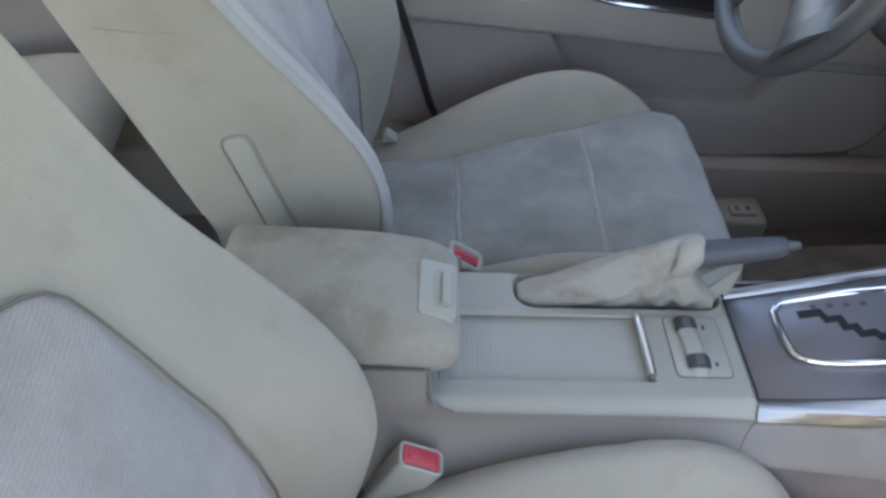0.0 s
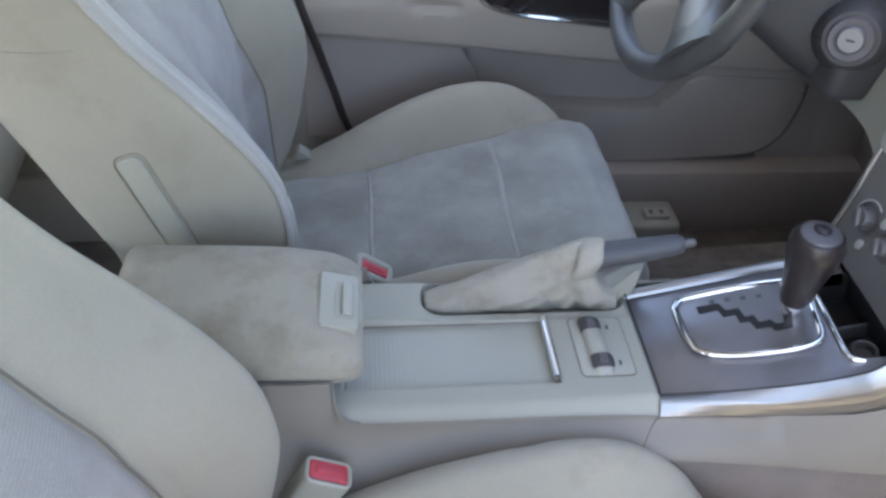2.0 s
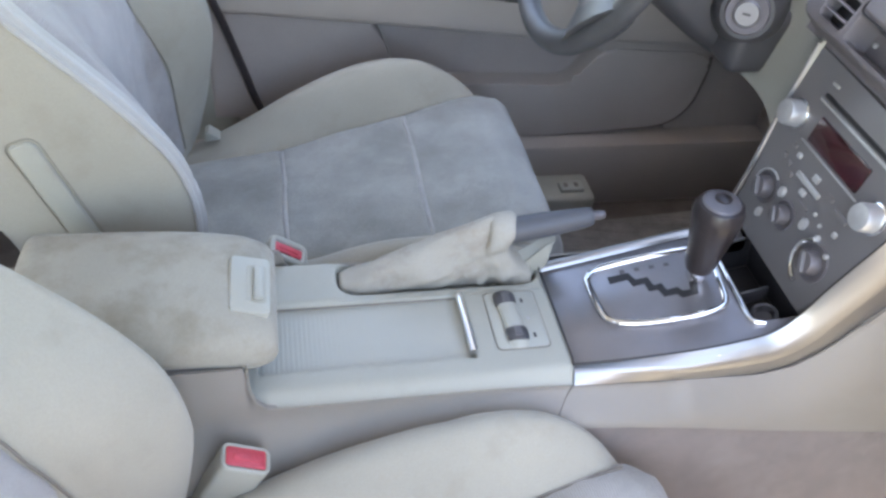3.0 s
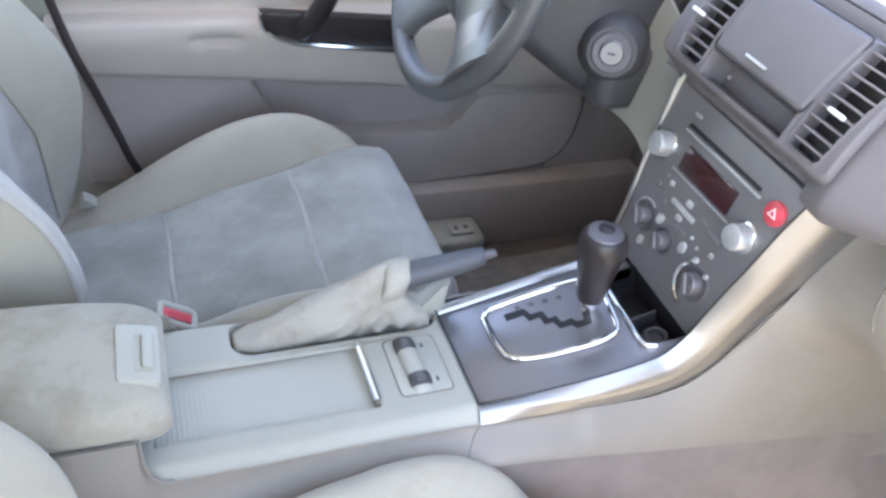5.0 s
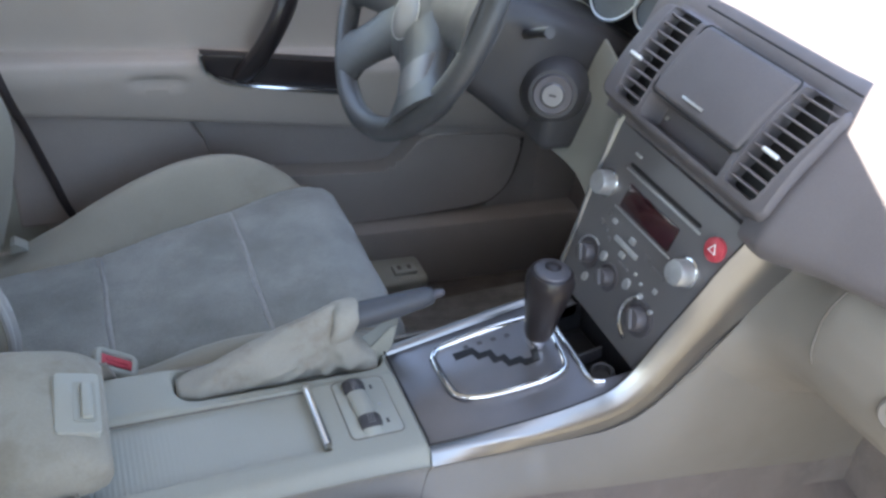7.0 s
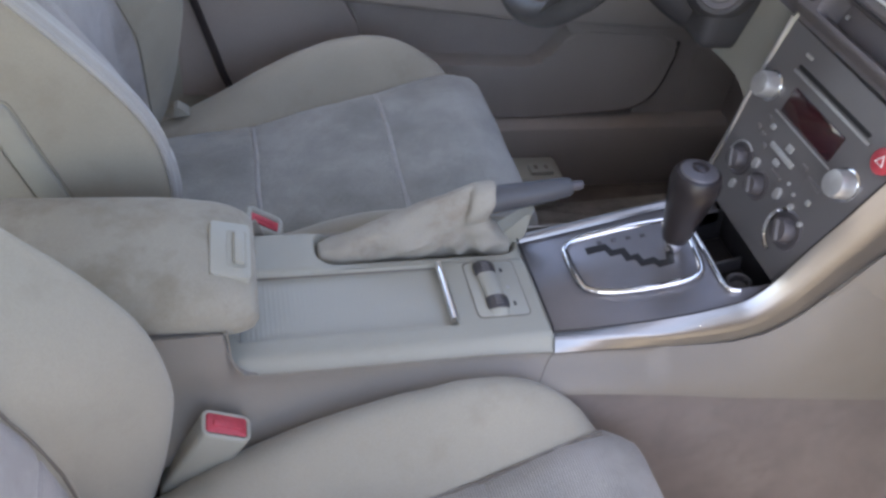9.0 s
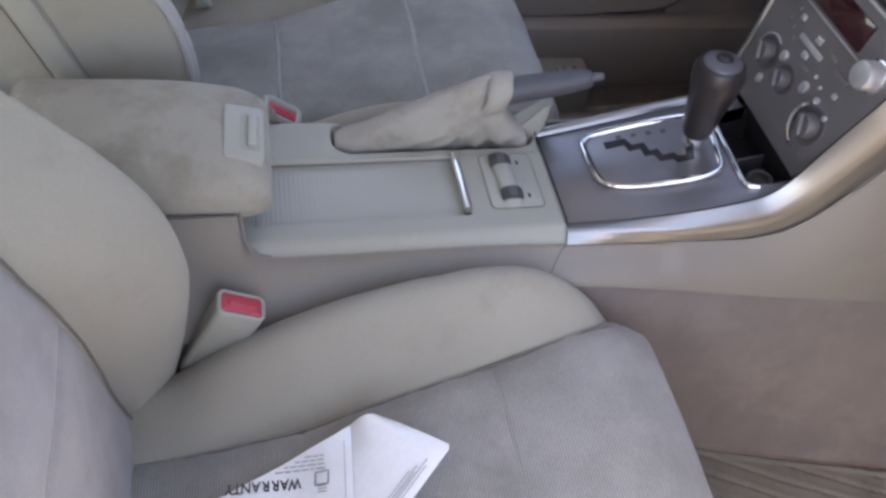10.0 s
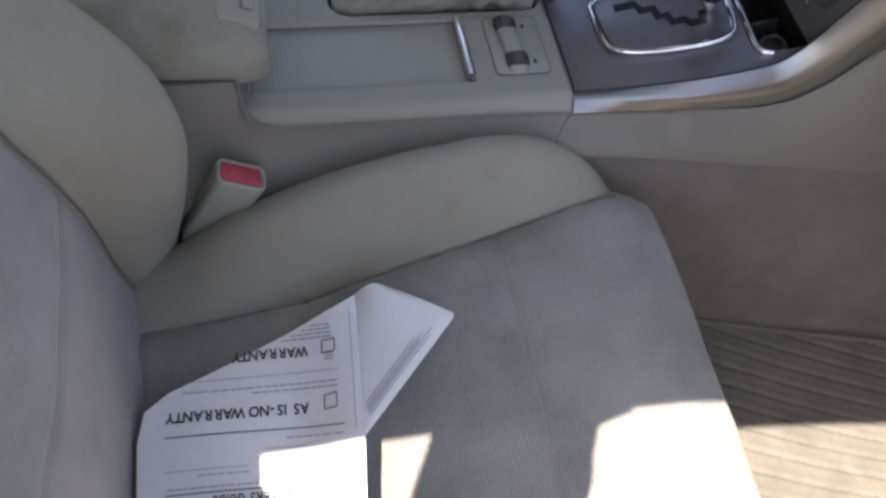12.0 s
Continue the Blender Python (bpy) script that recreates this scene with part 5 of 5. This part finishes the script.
for a, w in ((8, 0.056), (194, 0.052), (-39, 0.064), (-124, 0.046)):
    d = Vector((math.cos(radians(a)), math.sin(radians(a)), 0))
    pts = [WM @ (d * r + Vector((0, 0, z))) for r, z in ((0.05, -0.020), (0.085, -0.018), (0.115, -0.011), (0.145, -0.004), (0.182, 0.0))]
    sp_ = part("spoke", tube(pts, [w, w * 0.92, w * 0.8, w * 0.78, w * 1.05], 16, flat=0.36, up=UPW), LEATHER, wheel)
    if a == -39:
        pts = [WM @ (d * r + Vector((0, 0, z))) for r, z in ((0.112, -0.004), (0.138, 0.002), (0.162, 0.004))]
        part("spoke_trim", tube(pts, [w * 0.66, w * 0.6, w * 0.6], 14, flat=0.34, up=UPW), STACK_GREY, sp_, "grey metallic trim")

# ---- buyer's notice lying on the passenger seat ----
paper = thing("paper_notice", (0.08, -0.38, 0.31), "white printed sales notice with a curled corner on the seat", "paper")
def paper_lift(x, y):
    return step(0.09, 0.165, x) * ip(y, [-0.56, -0.46, -0.40, -0.30, -0.25], [0.020, 0.026, 0.034, 0.022, 0.012])
def paper_z(x, y):
    return 0.319 + 0.03 * (x - 0.07) + 0.0022 * math.sin(x * 34 + 1) * math.sin(y * 27) + paper_lift(x, y)
def fold_x(y):
    """The edge that rises off the seat."""
    return ip(y, [-0.56, -0.462, -0.41, -0.257], [0.146, 0.152, 0.1568, 0.1668])
# sheet bounded by a slanting edge, fold to the front
rows = []
for k in np.linspace(0, 1, 34):
    x = -0.0425 + 0.2093 * k
    y1 = ip(x, [-0.0425, -0.0400, -0.0363, -0.0139, 0.1500, 0.1668], [-0.375, -0.360, -0.347, -0.3305, -0.2665, -0.2571])
    row = []
    for y in np.linspace(-0.56, y1, 40):
        xs = x + (fold_x(y) - 0.1668) * k
        row.append((xs, y, paper_z(xs, y)))
    rows.append(row)
part("sheet", sheet(rows, 0.0006), PAPER, paper)
# curled corner
def curl_ends(k):
    """Where a row of the curl leaves the fold and where it ends."""
    a = Vector((0.1668, -0.2571, paper_z(0.1668, -0.2571)))
    b = Vector((0.1569, -0.4093, paper_z(0.1569, -0.4093)))
    top, tip = Vector((0.1964, -0.2566, a.lerp(b, k).z + 0.012)), Vector((0.2586, -0.3033, 0.360))
    return a.lerp(b, k), (top.lerp(tip, min(1.0, k * 2.4)) if k < 0.42 else tip.lerp(b, (k - 0.42) / 0.58))
def curl_at(k, j):
    base, end = curl_ends(float(k))
    p = base.lerp(end, float(j))
    p.z += 0.012 * math.sin(j * math.pi) * (1 - k)
    return p
part("curled_corner", sheet([[curl_at(k, j) for j in np.linspace(0, 1, 20)] for k in np.linspace(0, 1, 26)], 0.0006), PAPER, paper)
for off, k0, k1 in ((0.014, 0.50, 0.88), (0.019, 0.46, 0.86), (0.0225, 0.52, 0.84), (0.026, 0.48, 0.83), (0.031, 0.50, 0.80)):
    pts = []
    for k in np.linspace(k0, k1, 14):
        base, end = curl_ends(float(k))
        pts.append(curl_at(k, 1 - off / (end - base).length) + Vector((-0.0003, -0.0003, 0.0012)))
    part("print_bar", tube(pts, 0.0004, 4), INK_PALE, paper)
def on_paper(x, y, h=0.0012):
    e = 0.004
    z = paper_z(x, y)
    dx = Vector((e, 0, paper_z(x + e, y) - z)).normalized()
    dy = Vector((0, e, paper_z(x, y + e) - z)).normalized()
    n = dx.cross(dy).normalized()
    m = Matrix((-dx, -(n.cross(dx)), n)).transposed().to_4x4()
    m.translation = Vector((x, y, z)) + n * h
    return m @ pose(0, 0, 0, 0, 0, -4.0)
def slant(x, y):
    return y - 0.0042 - 0.058 * (x + 0.02) - 0.36 * paper_lift(x, y)
def bar(x0, x1, y, w, mat):
    rows = [[(x, slant(x, y) + s * w / 2, paper_z(x, slant(x, y)) + 0.0011) for s in (-1, 1)] for x in np.linspace(x0, x1, 14)]
    part("print_bar", sheet(rows, 0.0002), mat, paper)
def words(x0, x1, y, w):
    """A row of print too small to read, as short bars."""
    x = x1
    while x > x0 + 0.004:
        n = random.uniform(0.003, 0.009)
        bar(max(x0, x - n), x, y, w, INK_PALE)
        x -= n + 0.0014
def line_of_text(string, size, x, y, narrow=0.86):
    """Letters one by one along the sheet, so that they follow its curve."""
    adv = {"I": 0.28, "-": 0.34, " ": 0.28, "W": 0.92, "N": 0.72, "A": 0.68, "R": 0.70, "T": 0.60, "Y": 0.64, "S": 0.64, "O": 0.77, "B": 0.68, "U": 0.71, "E": 0.64, "G": 0.77, "D": 0.72}
    for c in string:
        if c != " ":
            text(c, size, on_paper(x, slant(x, y)) @ Matrix.Diagonal((narrow, 1, 1, 1)), INK, paper)
        x -= size * adv[c] * 1.023 * narrow
line_of_text("AS IS-NO WARRANTY", 0.0143, 0.1118, -0.3470)
line_of_text("WARRANTY", 0.0145, 0.1160, -0.2905)
line_of_text("BUYERS GUIDE", 0.0136, 0.0895, -0.4262, 0.67)
def checkbox(x, y, s):
    m = on_paper(x, slant(x, y), 0.0013)
    part("check_box", tube([m @ Vector((a, b, 0)) for a, b in rrect(s, s, 0.0004, 1)], 0.0005, 4, True), INK, paper)
checkbox(0.1319, -0.3475, 0.0135)
checkbox(0.135, -0.2929, 0.0130)
for k in range(3):
    bar(0.130, 0.138, -0.3000 - 0.003 * k, 0.001, INK_PALE)
bar(-0.0185, 0.1411, -0.3702, 0.0009, INK)
bar(0.0021, 0.1411, -0.3171, 0.0006, INK_PALE)
words(-0.0031, 0.1391, -0.3279, 0.0011)
words(0.0587, 0.1391, -0.3331, 0.0011)
words(0.0845, 0.1391, -0.3784, 0.0011)
bar(0.069, 0.1391, -0.3872, 0.0006, INK_PALE)
bar(-0.0185, 0.0536, -0.4018, 0.0006, INK_PALE)
words(0.0072, 0.0536, -0.4072, 0.0011)
words(-0.0185, 0.0896, -0.4178, 0.0011)
bar(-0.0185, 0.0999, -0.4225, 0.0010, INK)
for k in range(4):
    words(0.090 + 0.010 * k, 0.138, -0.2830 + 0.0044 * k, 0.0011)
part("print_bar", tube([(fold_x(y) - 0.007, y, paper_z(fold_x(y) - 0.007, y) + 0.0009) for y in np.linspace(-0.275, -0.40, 12)], 0.0003, 4), INK_PALE, paper)
